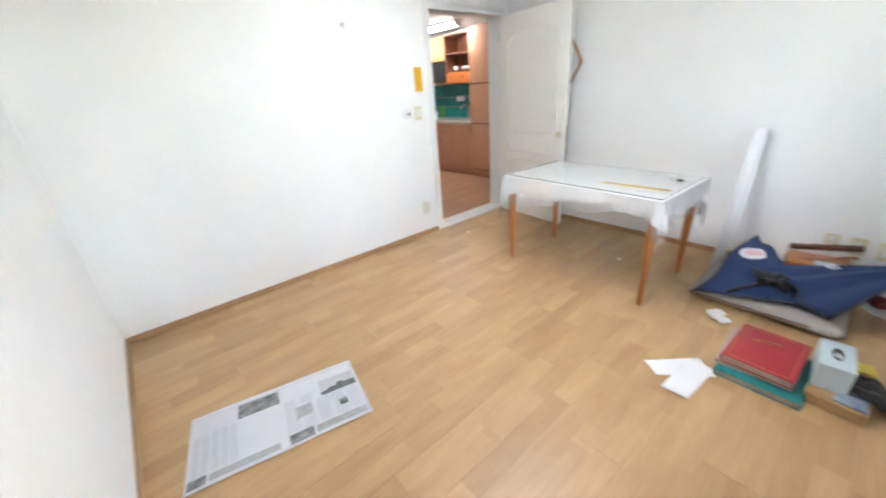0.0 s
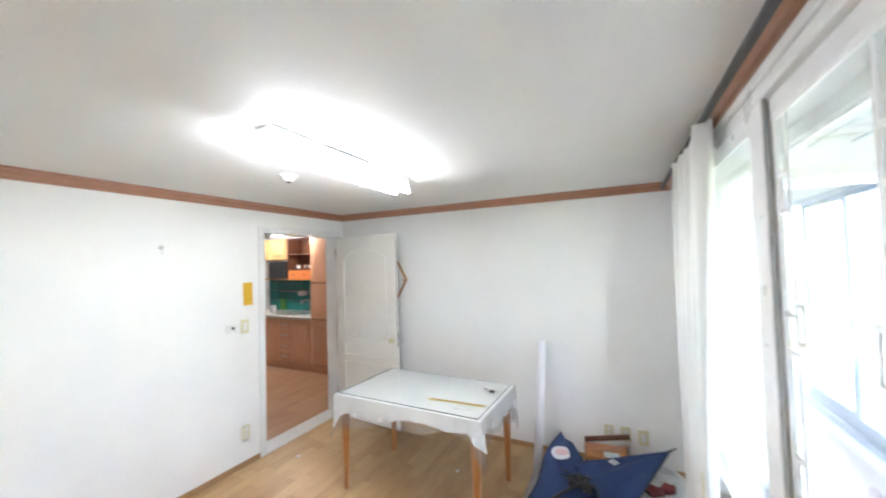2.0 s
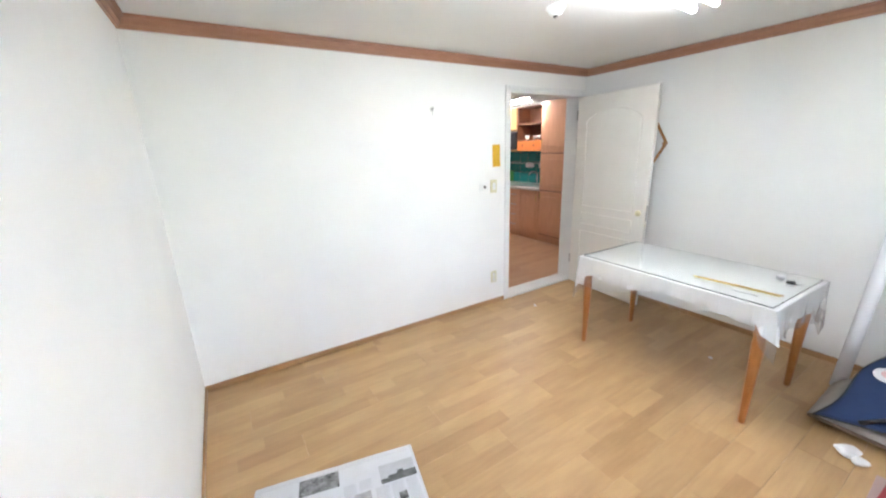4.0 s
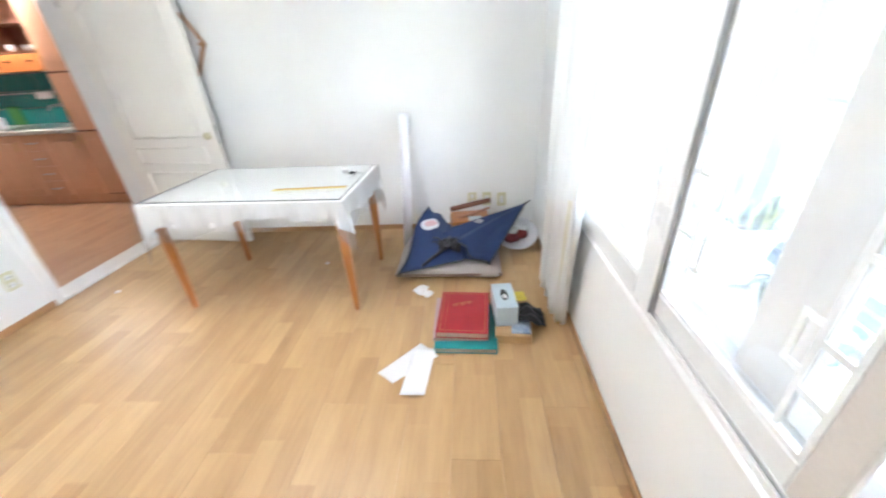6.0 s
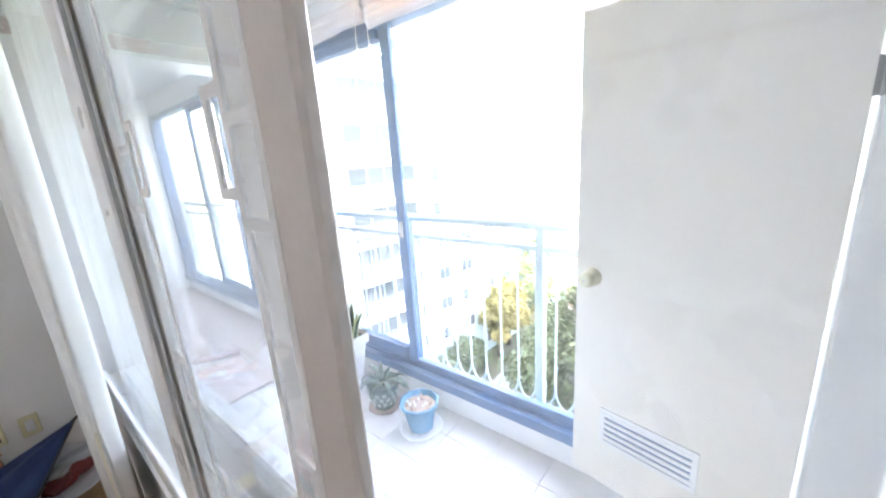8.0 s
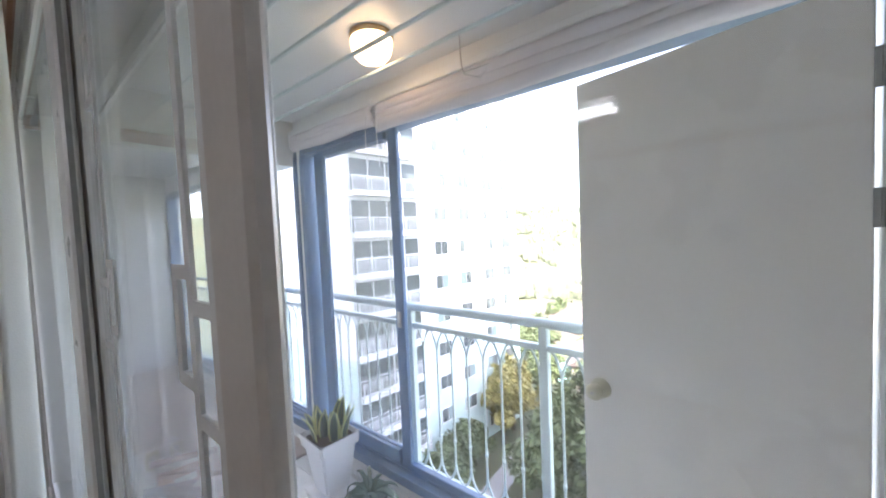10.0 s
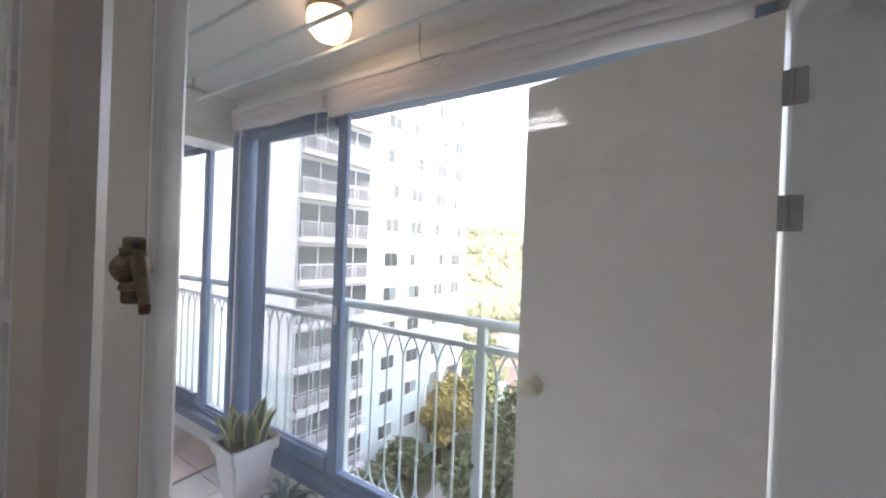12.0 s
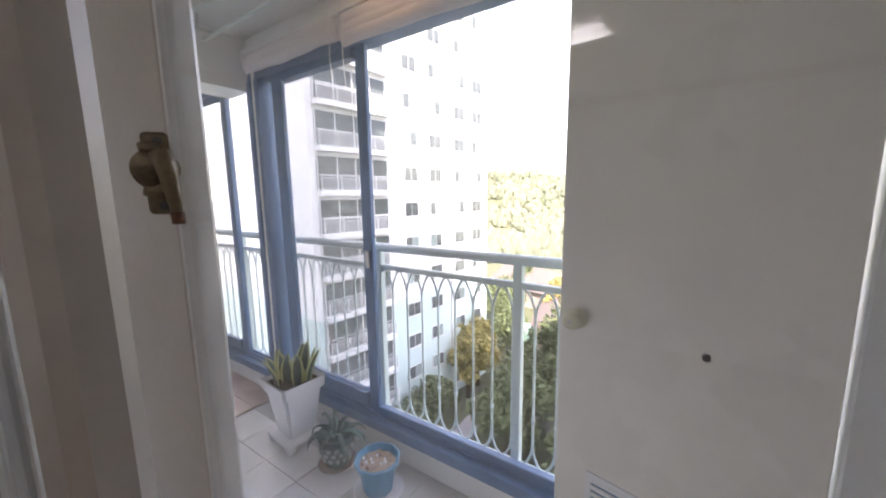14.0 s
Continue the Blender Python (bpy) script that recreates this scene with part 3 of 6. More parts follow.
    for x, y, m, hh, c in ((-1.62, 1.30, YELLOW, 0.2, "yellow"), (-1.7, 1.38, surface("green_bottle", (0.05, 0.22, 0.05), rough=0.2), 0.17, "green"), (-1.56, 1.42, KITCHEN_ORANGE, 0.14, "orange")):
        bm = bmesh.new()
        lathe(bm, [(0.028, 0), (0.03, 0.01), (0.03, hh * 0.65), (0.012, hh * 0.8), (0.012, hh)], n=14)
        o = part("bottle", bm, m, None, smooth=True)
        o.location = (x, y, 0.88)
        tagged(o, c + " plastic bottle beside the kitchen sink", "bottle")
    jar = bmesh.new()
    lathe(jar, [(0.05, 0), (0.055, 0.02), (0.055, 0.12), (0.05, 0.13)], n=16)
    o = part("rice_jar", jar, POT_WHITE, None, smooth=True)
    o.location = (-2.66, 1.15, 0.88)
    tagged(o, "white ceramic jar on the kitchen worktop", "jar")
    for x in (-2.6, -1.75):
        lamp = thing("kitchen_light", "bright fluorescent light on the kitchen ceiling", "ceiling light", group="kitchen lights")
        boxes("base", WHITE_PAINT, lamp, (x - 0.3, 0.62, H - 0.055, x + 0.3, 0.78, H - 0.021), bev=0.006)
        for yy in (0.66, 0.74):
            bm = bmesh.new()
            tube(bm, [(x - 0.27, yy, H - 0.085), (x + 0.27, yy, H - 0.085)], 0.014, 10)
            part("tube", bm, TUBE_KITCHEN, lamp)
        for e in (-0.285, 0.285):
            boxes("tube_holder", WHITE_PAINT, lamp, (x + e - 0.012, 0.63, H - 0.105, x + e + 0.012, 0.77, H - 0.055), bev=0.004)


kitchen()


# ---- room window: inner and outer sliding sashes ----
def sash(name, x0, x1, y0, y1, label, left=0.085, right=0.085, z0=SILL + 0.055, z1=WTOP - 0.045, bottom=0.075, top=0.06, gasket=False, glass=MILKY_GLASS, stile_m=PVC, b=0.012):
    """Sliding sash between y0 < y1 with stiles, rails, beads and a pane."""
    s = thing(name, label, "window sash", group="window sashes")
    xm = (x0 + x1) / 2
    boxes("stile", stile_m, s, (x0, y0, z0, x1, y0 + left, z1), bev=0.005)
    boxes("stile", stile_m, s, (x0, y1 - right, z0, x1, y1, z1), bev=0.005)
    boxes("bottom_rail", PVC, s, (x0 + 0.001, y0 + left, z0, x1 - 0.001, y1 - right, z0 + bottom), bev=0.005)
    boxes("top_rail", PVC, s, (x0 + 0.001, y0 + left, z1 - top, x1 - 0.001, y1 - right, z1), bev=0.005)
    for q in ((xm - 0.008, y0 + left, z0 + bottom, xm + 0.008, y0 + left + b, z1 - top), (xm - 0.008, y1 - right - b, z0 + bottom, xm + 0.008, y1 - right, z1 - top),
              (xm - 0.0075, y0 + left + b, z0 + bottom, xm + 0.0075, y1 - right - b, z0 + bottom + b), (xm - 0.0075, y0 + left + b, z1 - top - b, xm + 0.0075, y1 - right - b, z1 - top)):
        boxes("bead", PVC, s, q)
    p = boxes("pane", glass, s, (xm - 0.002, y0 + left + 0.004, z0 + bottom + 0.004, xm + 0.002, y1 - right - 0.004, z1 - top - 0.004))
    p.visible_shadow = False
    if gasket:
        boxes("gasket", GREY_SEAL, s, (x0 + 0.004, y0 - 0.003, z0, x0 + 0.011, y0, z1))
    return s


wf = thing("window_1", "white window frame with sliding tracks and a deep sill", "window", kind="structure")
boxes("window_sill", PVC, wf, (W - 0.012, WIN0, SILL, W + 0.235, WIN1, SILL + 0.035), bev=0.008)
boxes("outer_sill", PVC, wf, (W + 0.235, WIN0, SILL - 0.02, W + 0.285, WIN1, SILL + 0.02), bev=0.005)
for x in (W + 0.001, W + 0.020, W + 0.080, W + 0.130, W + 0.185):
    boxes("track", PVC, wf, (x - 0.004, WIN0 + 0.05, SILL + 0.035, x + 0.004, WIN1 - 0.05, SILL + 0.054), bev=0.0015)
boxes("jamb", PVC, wf, (W - 0.008, WIN0, SILL + 0.035, W + 0.245, WIN0 + 0.045, WTOP), bev=0.006)
boxes("jamb", PVC, wf, (W - 0.008, WIN1 - 0.045, SILL + 0.035, W + 0.245, WIN1, WTOP), bev=0.006)
boxes("head", PVC, wf, (W - 0.008, WIN0 + 0.045, WTOP - 0.04, W + 0.245, WIN1 - 0.045, WTOP), bev=0.006)
boxes("casing", PVC, wf, (W - 0.014, WIN0 - 0.05, SILL - 0.03, W - 0.001, WIN0, WTOP + 0.05), bev=0.004)
boxes("casing", PVC, wf, (W - 0.014, WIN0, WTOP, W - 0.001, WIN1, WTOP + 0.05), bev=0.004)
boxes("jamb_groove", GASKET, wf, (W + 0.040, WIN0 + 0.0455, SILL + 0.06, W + 0.048, WIN0 + 0.047, WTOP - 0.05), (W + 0.12, WIN0 + 0.0455, SILL + 0.06, W + 0.135, WIN0 + 0.047, WTOP - 0.05))

sash("window_sash", W - 0.008, W + 0.010, -2.025, -0.70, "white sliding inner sash with a large clear pane", left=0.10, gasket=True)
sash_b = sash("window_sash", W + 0.012, W + 0.0315, -2.613, -1.935, "white sliding inner sash with thin white lattice bars on its pane", left=0.067, stile_m=SHADED_PVC)
for y0, sgn in ((-2.545, 1), (-2.02, -1)):
    bm = bmesh.new()
    x0, x1, z0, z1 = W + 0.0197, W + 0.0237, SILL + 0.135, WTOP - 0.11

    def bar(u0, u1, a, b):
        ya, yb = sorted((y0 + sgn * u0, y0 + sgn * u1))
        bx(bm, x0, ya, a, x1, yb, b)

    t = 0.013
    bar(0.07, 0.07 + t, z0, z1)
    for k, zc in enumerate((0.80, 1.06, 1.44, 1.82)):
        bar(0.0, 0.07, zc, zc + t)
        bar(0.0, 0.07, zc + 0.10, zc + 0.10 + t)
        if k % 2 == 1:
            bar(0.025, 0.025 + t, zc + t, zc + 0.10)
        else:
            bar(0.07 + t, 0.11, zc + 0.03, zc + 0.03 + t)
            bar(0.07 + t, 0.11, zc + 0.13, zc + 0.13 + t)
            bar(0.11, 0.11 + t, zc + 0.03, zc + 0.13 + t)
    part("lattice", bm, PVC, sash_b, "thin white lattice bars")
sash_d = sash("window_sash", W + 0.122, W + 0.138, -3.00, -2.225, "white sliding outer sash with an aged crescent latch", left=0.06, right=0.17, glass=VEILED_GLASS, stile_m=SHADED_PVC, b=0.005)
sash("window_sash", W + 0.170, W + 0.200, -2.285, -0.59, "white sliding outer sash with a wide clear pane", left=0.03)

bm = bmesh.new()
tube(bm, [(W + 0.1270, -2.759, 1.391), (W + 0.1280, -2.759, 1.391)], 0.0012, 10)
part("dirt_speck", bm, GASKET, sash_d, "dark speck on the pane")

latch = thing("sash_latch", "aged brass crescent latch on the white sash", "latch", (W + 0.1205, -2.382, 1.464), 52)
bm = bmesh.new()
bx(bm, -0.009, -0.018, -0.052, 0.0, 0.018, 0.047, bev=0.006, seg=3)
part("base_plate", bm, OLD_BRASS, latch)
boxes("mount", PVC, latch, (0.0005, -0.016, -0.05, 0.014, 0.016, 0.045), bev=0.003)
bm = bmesh.new()
tube(bm, [(-0.009, 0.002, 0.002), (-0.015, 0.002, 0.002), (-0.022, 0.002, 0.0)], 0.027, 22, r_end=0.024)
part("hub", bm, OLD_BRASS, latch, smooth=True)
bm = bmesh.new()
cres = [(-0.026, 0.004 + 0.022 * math.cos(a), 0.001 + 0.026 * math.sin(a)) for a in (math.radians(q) for q in range(70, 291, 20))]
tube(bm, cres, 0.0065, 8)
part("crescent", bm, OLD_BRASS, latch, smooth=True)
bm = bmesh.new()
tube(bm, [(-0.020, -0.006, 0.016), (-0.028, -0.010, 0.014), (-0.034, -0.014, 0.004), (-0.034, -0.017, -0.016), (-0.030, -0.018, -0.036), (-0.026, -0.018, -0.050)], 0.013, 14, r_end=0.006)
lever = part("lever", bm, OLD_BRASS, latch, smooth=True)
bm = bmesh.new()
tube(bm, [(-0.026, -0.018, -0.049), (-0.025, -0.018, -0.063)], 0.0075, 12, r_end=0.007)
part("lever_knob", bm, BROWN_WOOD, lever, "dark lever end", smooth=True)
for z in (-0.042, 0.036):
    bm = bmesh.new()
    tube(bm, [(-0.008, 0, z), (-0.0115, 0, z)], 0.005, 10)
    part("screw", bm, GASKET, latch)


latch.scale = (0.68, 0.68, 0.68)


def curtain():
    c = thing("curtain", "white full-length curtain gathered beside the window", "curtain")
    bm = bmesh.new()

    def at(u, v):
        y = -0.88 - (0.55 + 0.26 * (1 - v) ** 1.5) * u
        a = 0.032 * (0.6 + 0.4 * v) * math.sin(u * 2 * math.pi * 8.5 + 0.5 * math.sin(3 * v)) + 0.010 * math.sin(u * 40 + v * 4)
        return (W - 0.075 + a, y + 0.012 * math.sin(v * 5 + u * 9), 0.055 + 0.015 * math.sin(u * 9) + 2.165 * (1 - v))

    sheet(bm, 130, 30, at)
    thick(part("cloth", bm, CURTAIN, c, smooth=True), 0.003)
    bm = bmesh.new()
    sheet(bm, 6, 24, lambda u, v: (W - 0.10 + 0.055 * u, -1.385 + 0.012 * math.sin(u * 5 + v * 3), 0.05 + 2.0 * v * (0.35 + 0.0)))
    thick(part("hem_lining", bm, LINING, c, "cream lining at the hem", smooth=True), 0.003)
    r = thing("curtain_rail", "grey metal curtain rail under the moulding", "curtain rail")
    boxes("track", GASKET, r, (W - 0.085, -2.95, 2.233, W - 0.060, -0.06, 2.252), bev=0.003)
    for y in (-2.7, -1.6, -0.5):
        boxes("bracket", STEEL, r, (W - 0.07, y, 2.253, W - 0.001, y + 0.02, 2.262))
    for k in range(12):
        bm = bmesh.new()
        tube(bm, [(W - 0.0725, -0.90 - k * 0.046, 2.234), (W - 0.0725, -0.90 - k * 0.046, 2.205)], 0.004, 6)
        part("hook", bm, WHITE_PAINT, c)


curtain()


# ---- ceiling lamp, detector ----
def room_lamp():
    l = thing("ceiling_light", "long bare fluorescent ceiling light, switched on", "ceiling light", (1.66, -1.80, H), 2.0)
    boxes("base", WHITE_PAINT, l, (-0.062, -0.55, -0.055, 0.062, 0.55, -0.001), bev=0.012)
    for x in (-0.05, 0.05):
        bm = bmesh.new()
        tube(bm, [(x, -0.565, -0.092), (x, 0.565, -0.092)], 0.014, 12)
        part("tube", bm, TUBE_LIGHT, l)
        for y in (-0.56, 0.56):
            boxes("tube_holder", WHITE_PAINT, l, (x - 0.010, y - 0.006, -0.110, x + 0.010, y + 0.006, -0.002), bev=0.002)
        boxes("tube_clip", GREY_SEAL, l, (x - 0.016, 0.12, -0.110, x + 0.016, 0.128, -0.056))
    boxes("ballast_cover", WHITE_PAINT, l, (-0.022, -0.10, -0.072, 0.022, 0.10, -0.056), bev=0.006)
    s = thing("smoke_detector", "round white smoke detector on the ceiling", "smoke detector", (1.10, -1.72, H))
    bm = bmesh.new()
    lathe(bm, [(0.052, -0.001), (0.052, -0.012), (0.038, -0.022), (0.036, -0.038), (0.018, -0.046)], n=24)
    part("body", bm, WHITE_PAINT, s, smooth=True)
    bm = bmesh.new()
    lathe(bm, [(0.014, -0.046), (0.014, -0.05), (0.008, -0.052)], n=12)
    part("sensor", bm, BLACK, s)


room_lamp()


# ---- wall fixtures ----
def plate(name, label, category, x, y, z, rz, w, h, kind_of):
    """A wall plate at a place; its front looks along its own -y."""
    p = thing(name, label, category, (x, y, z), rz, group="wall plates")
    boxes("cover", IVORY, p, (-w / 2, -0.009, -h / 2, w / 2, -0.001, h / 2), bev=0.003)
    if kind_of == "socket":
        for dz in ((-h * 0.22, h * 0.22) if h > 0.09 else (0,)):
            bm = bmesh.new()
            tube(bm, [(0, -0.009, dz), (0, -0.0115, dz)], 0.019, 16)
            part("socket_face", bm, WHITE_PAINT, p)
            boxes("contact", BLACK, p, (-0.010, -0.0125, dz - 0.003, -0.005, -0.0115, dz + 0.003), (0.005, -0.0125, dz - 0.003, 0.010, -0.0115, dz + 0.003))
    else:
        boxes("rocker", WHITE_PAINT, p, (-w * 0.24, -0.014, -h * 0.28, w * 0.24, -0.009, h * 0.28), bev=0.002)
    return p


for x, z, k in ((2.84, 0.262, "socket"), (2.965, 0.262, "blank"), (3.09, 0.255, "blank")):
    plate("wall_outlet", "yellowed ivory plastic wall outlet near the floor", "outlet", x, -0.001, z, 0, 0.072, 0.118, k)
plate("wall_outlet", "yellowed ivory plastic wall outlet near the doorway", "outlet", 0.001, -1.26, 0.285, 90, 0.072, 0.118, "socket")
plate("light_switch", "yellowed ivory light switch beside the doorway", "light switch", 0.001, -1.262, 1.197, 90, 0.075, 0.12, "switch")
th = thing("wall_jack", "small white wall jack with a dark slot", "wall jack", (0.001, -1.38, 1.20), 90)
boxes("cover", WHITE_PAINT, th, (-0.05, -0.008, -0.035, 0.05, -0.001, 0.035), bev=0.003)
boxes("slot", BLACK, th, (-0.004, -0.0095, -0.013, 0.022, -0.008, 0.010))
note = thing("wall_note", "bright orange-yellow paper note taped to the wall", "note", (0.001, -1.23, 1.478), 90)
bm = bmesh.new()
sheet(bm, 6, 8, lambda u, v: (-0.045 + 0.09 * u, -0.003 - 0.006 * (1 - v) ** 2 - 0.002 * math.sin(u * 6), -0.10 + 0.2 * v))
thick(part("paper", bm, NOTE, note), 0.0008)
bm = bmesh.new()
for k in range(6):
    bx(bm, -0.030, -0.0135, -0.07 + k * 0.026, 0.030 - 0.008 * (k % 3), -0.0125, -0.066 + k * 0.026)
part("text_lines", bm, surface("note_ink", (0.55, 0.30, 0.02)), note)
nail = thing("wall_hook", "small dark metal hook in the wall", "hook", (0.001, -1.905, 1.872), 90)
bm = bmesh.new()
tube(bm, [(0, 0, 0), (0, -0.022, 0), (0, -0.028, 0.012)], 0.006, 8)
tube(bm, [(0, -0.001, 0), (0, -0.004, 0)], 0.016, 12)
tube(bm, [(0.004, -0.006, -0.004), (0.006, -0.006, -0.05)], 0.003, 6)
part("pin", bm, STEEL, nail)

rack = thing("peg_rack", "orange-brown wooden accordion peg rack on the wall", "peg rack")
zc, hx, hz, x_end = 1.53, 0.115, 0.20, 0.895
for k in range(3):
    xr, xl = x_end - 2 * hx * k, x_end - 2 * hx * (k + 1)
    for z, dy in ((hz, -0.006), (-hz, -0.018)):
        for xa, xb, za, zb in ((xr, (xr + xl) / 2, zc, zc + z), ((xr + xl) / 2, xl, zc + z, zc)):
            bm = bmesh.new()
            tube(bm, [(xa, dy, za), ((xa + xb) / 2, dy, (za + zb) / 2), (xb, dy, zb)], 0.012, 4)
            part("slat", bm, RACK_WOOD, rack)
    for x, z in ((xr, zc), ((xr + xl) / 2, zc + hz), ((xr + xl) / 2, zc - hz)):
        bm = bmesh.new()
        tube(bm, [(x, -0.003, z), (x, -0.05, z), (x, -0.06, z)], 0.010, 8, r_end=0.013)
        part("peg", bm, RACK_WOOD, rack, smooth=True)


# ---- table ----
TX, TY, TR = 1.58, -0.858, -1.8
TW, TD, TZ = 1.175, 0.70, 0.725


def table():
    t = thing("table", "orange-brown wooden table with tapered legs under a white cloth", "table", (TX, TY, 0), TR)
    boxes("tabletop", LEG_WOOD, t, (-TW / 2, -TD / 2, TZ - 0.03, TW / 2, TD / 2, TZ - 0.006), bev=0.004)
    for y in (-TD / 2 + 0.05, TD / 2 - 0.07):
        boxes("apron", LEG_WOOD, t, (-TW / 2 + 0.09, y, TZ - 0.11, TW / 2 - 0.09, y + 0.02, TZ - 0.031))
    for x in (-TW / 2 + 0.05, TW / 2 - 0.07):
        boxes("apron", LEG_WOOD, t, (x, -TD / 2 + 0.09, TZ - 0.11, x + 0.02, TD / 2 - 0.09, TZ - 0.031))
    for sx in (-1, 1):
        for sy in (-1, 1):
            bm = bmesh.new()
            x, y = sx * (TW / 2 - 0.045), sy * (TD / 2 - 0.04)
            bx(bm, x - 0.026, y - 0.026, TZ - 0.13, x + 0.026, y + 0.026, TZ - 0.031, bev=0.004)
            lathe(bm, [(0.0, 0.0), (0.016, 0.0), (0.018, 0.01), (0.028, 0.40), (0.031, 0.50), (0.026, 0.54), (0.032, 0.565), (0.026, TZ - 0.13)], x, y, 14, close=False)
            part("leg", bm, LEG_WOOD, t, smooth=True)

    # white cloth with hanging skirt
    def cloth(name, mat, label, drop, over, z, wave, seed, category, solid, top=True):
        c = thing(name, label, category, (TX, TY, 0), TR)
        rnd = random.Random(seed)
        ph = [rnd.uniform(0, 6.3) for _ in range(6)]
        bm = bmesh.new()
        n_side = (40, 26, 40, 26)
        loop = []
        hw, hd = TW / 2 + 0.004 + over, TD / 2 + 0.004 + over
        corners = [(-hw, -hd), (hw, -hd), (hw, hd), (-hw, hd)]
        for s in range(4):
            a, b = corners[s], corners[(s + 1) % 4]
            for k in range(n_side[s]):
                f = k / n_side[s]
                nearc = min(f, 1 - f)
                nx, ny = (0, -1) if s == 0 else (1, 0) if s == 1 else (0, 1) if s == 2 else (-1, 0)
                loop.append((a[0] + (b[0] - a[0]) * f, a[1] + (b[1] - a[1]) * f, nx, ny, nearc, s, f))
        rows = 7
        rings = []
        for r in range(rows + 1):
            ring = []
            for i, (x, y, nx, ny, nc, s, f) in enumerate(loop):
                v = r / rows
                d = drop * (1 + 0.28 * math.sin(i * 0.10 + ph[0]) + 0.12 * math.sin(i * 0.33 + ph[1])) + drop * 0.9 * max(0, 1 - nc / 0.07) ** 1.5
                flare = wave * v * (0.6 + math.sin(i * 0.75 + ph[2]) * 0.7 + 0.5 * math.sin(i * 1.7 + ph[3])) + 0.03 * v * max(0, 1 - nc / 0.08)
                ring.append(bm.verts.new((x + nx * flare, y + ny * flare, z - d * v)))
            rings.append(ring)
        m = len(loop)
        if not top:
            pts = [[v.co.copy() for v in r] for r in rings]
            bm.free()
            k0 = 0
            for s in range(4):
                bm = bmesh.new()
                idx = [(k0 + k) % m for k in range(n_side[s] + 1)]
                vs = [[bm.verts.new(r[k]) for k in idx] for r in pts]
                for a, b in zip(vs, vs[1:]):
                    for k in range(len(idx) - 1):
                        bm.faces.new((a[k], a[k + 1], b[k + 1], b[k]))
                part("hanging_side", bm, mat, c, smooth=True)
                k0 += n_side[s]
            return c
        for a, b in zip(rings, rings[1:]):
            for k in range(m):
                bm.faces.new((a[k], a[(k + 1) % m], b[(k + 1) % m], b[k]))
        bm.faces.new(rings[0][::-1])
        o = part("cloth", bm, mat, c)
        if solid:
            thick(o, solid)
        return c

    cloth("tablecloth", CLOTH, "white tablecloth with a short uneven hanging hem", 0.115, 0.002, TZ - 0.004, 0.010, 3, "tablecloth", 0.0015)
    cloth("plastic_table_cover", PLASTIC, "clear crinkled plastic cover hanging over the tablecloth", 0.165, 0.012, TZ - 0.0015, 0.018, 8, "table cover", 0.0, top=False)
    g = thing("glass_table_sheet", "clear glass sheet with a dark edge on the table", "glass sheet", (TX, TY, TZ), TR)
    boxes("pane", TABLE_GLASS, g, (-TW / 2 + 0.012, -TD / 2 + 0.012, 0.0, TW / 2 - 0.012, TD / 2 - 0.012, 0.006))
    boxes("edge", GLASS_EDGE, g, (-TW / 2 + 0.010, -TD / 2 + 0.009, 0.0005, TW / 2 - 0.010, -TD / 2 + 0.0115, 0.0055), (TW / 2 - 0.0115, -TD / 2 + 0.012, 0.0005, TW / 2 - 0.009, TD / 2 - 0.012, 0.0055), (-TW / 2 + 0.009, -TD / 2 + 0.012, 0.0005, -TW / 2 + 0.0115, TD / 2 - 0.012, 0.0055))
    top = TZ + 0.0065
    r = thing("folding_ruler", "yellow wooden folding ruler on the glass tabletop", "ruler", (1.92, -1.03, top), 2.5)
    boxes("segment", YELLOW, r, (-0.22, -0.009, 0, 0.20, 0.009, 0.004), bev=0.001)
    boxes("segment", BOX_WOOD, r, (-0.20, -0.008, 0.0042, 0.21, 0.007, 0.008), bev=0.001)
    boxes("joint", BRASS, r, (-0.012, -0.006, 0.0082, 0.012, 0.006, 0.0095))
    p = thing("pen", "slim white pen lying on the glass tabletop", "pen", (2.0, -1.12, top + 0.004), 6)
    bm = bmesh.new()
    tube(bm, [(-0.06, 0, 0), (0.045, 0, 0)], 0.004, 8)
    part("barrel", bm, POT_WHITE, p, smooth=True)
    bm = bmesh.new()
    tube(bm, [(0.045, 0, 0), (0.062, 0, 0)], 0.004, 8, r_end=0.001)
    part("tip", bm, STEEL, p, smooth=True)
    k = thing("key_ring", "small black and steel key ring on the table", "keys", (2.09, -0.745, top), 15)
    boxes("fob", BLACK, k, (-0.03, -0.014, 0, 0.012, 0.014, 0.012), bev=0.004)
    bm = bmesh.new()
    tube(bm, [(0.03 + 0.014 * math.cos(a), 0.014 * math.sin(a), 0.003) for a in (i * math.pi / 6 for i in range(13))], 0.0015, 6, caps=False)
    part("ring", bm, STEEL, k)
    boxes("key", STEEL, k, (0.04, -0.004, 0.0, 0.085, 0.004, 0.002), (0.032, -0.010, 0.0, 0.048, 0.010, 0.002))
    w = thing("eraser", "small round white eraser on the glass tabletop", "eraser", (2.02, -0.70, top), 20)
    bm = bmesh.new()
    lathe(bm, [(0.02, 0), (0.02, 0.018), (0.016, 0.02)], n=16)
    part("body", bm, POT_WHITE, w, smooth=True)


table()


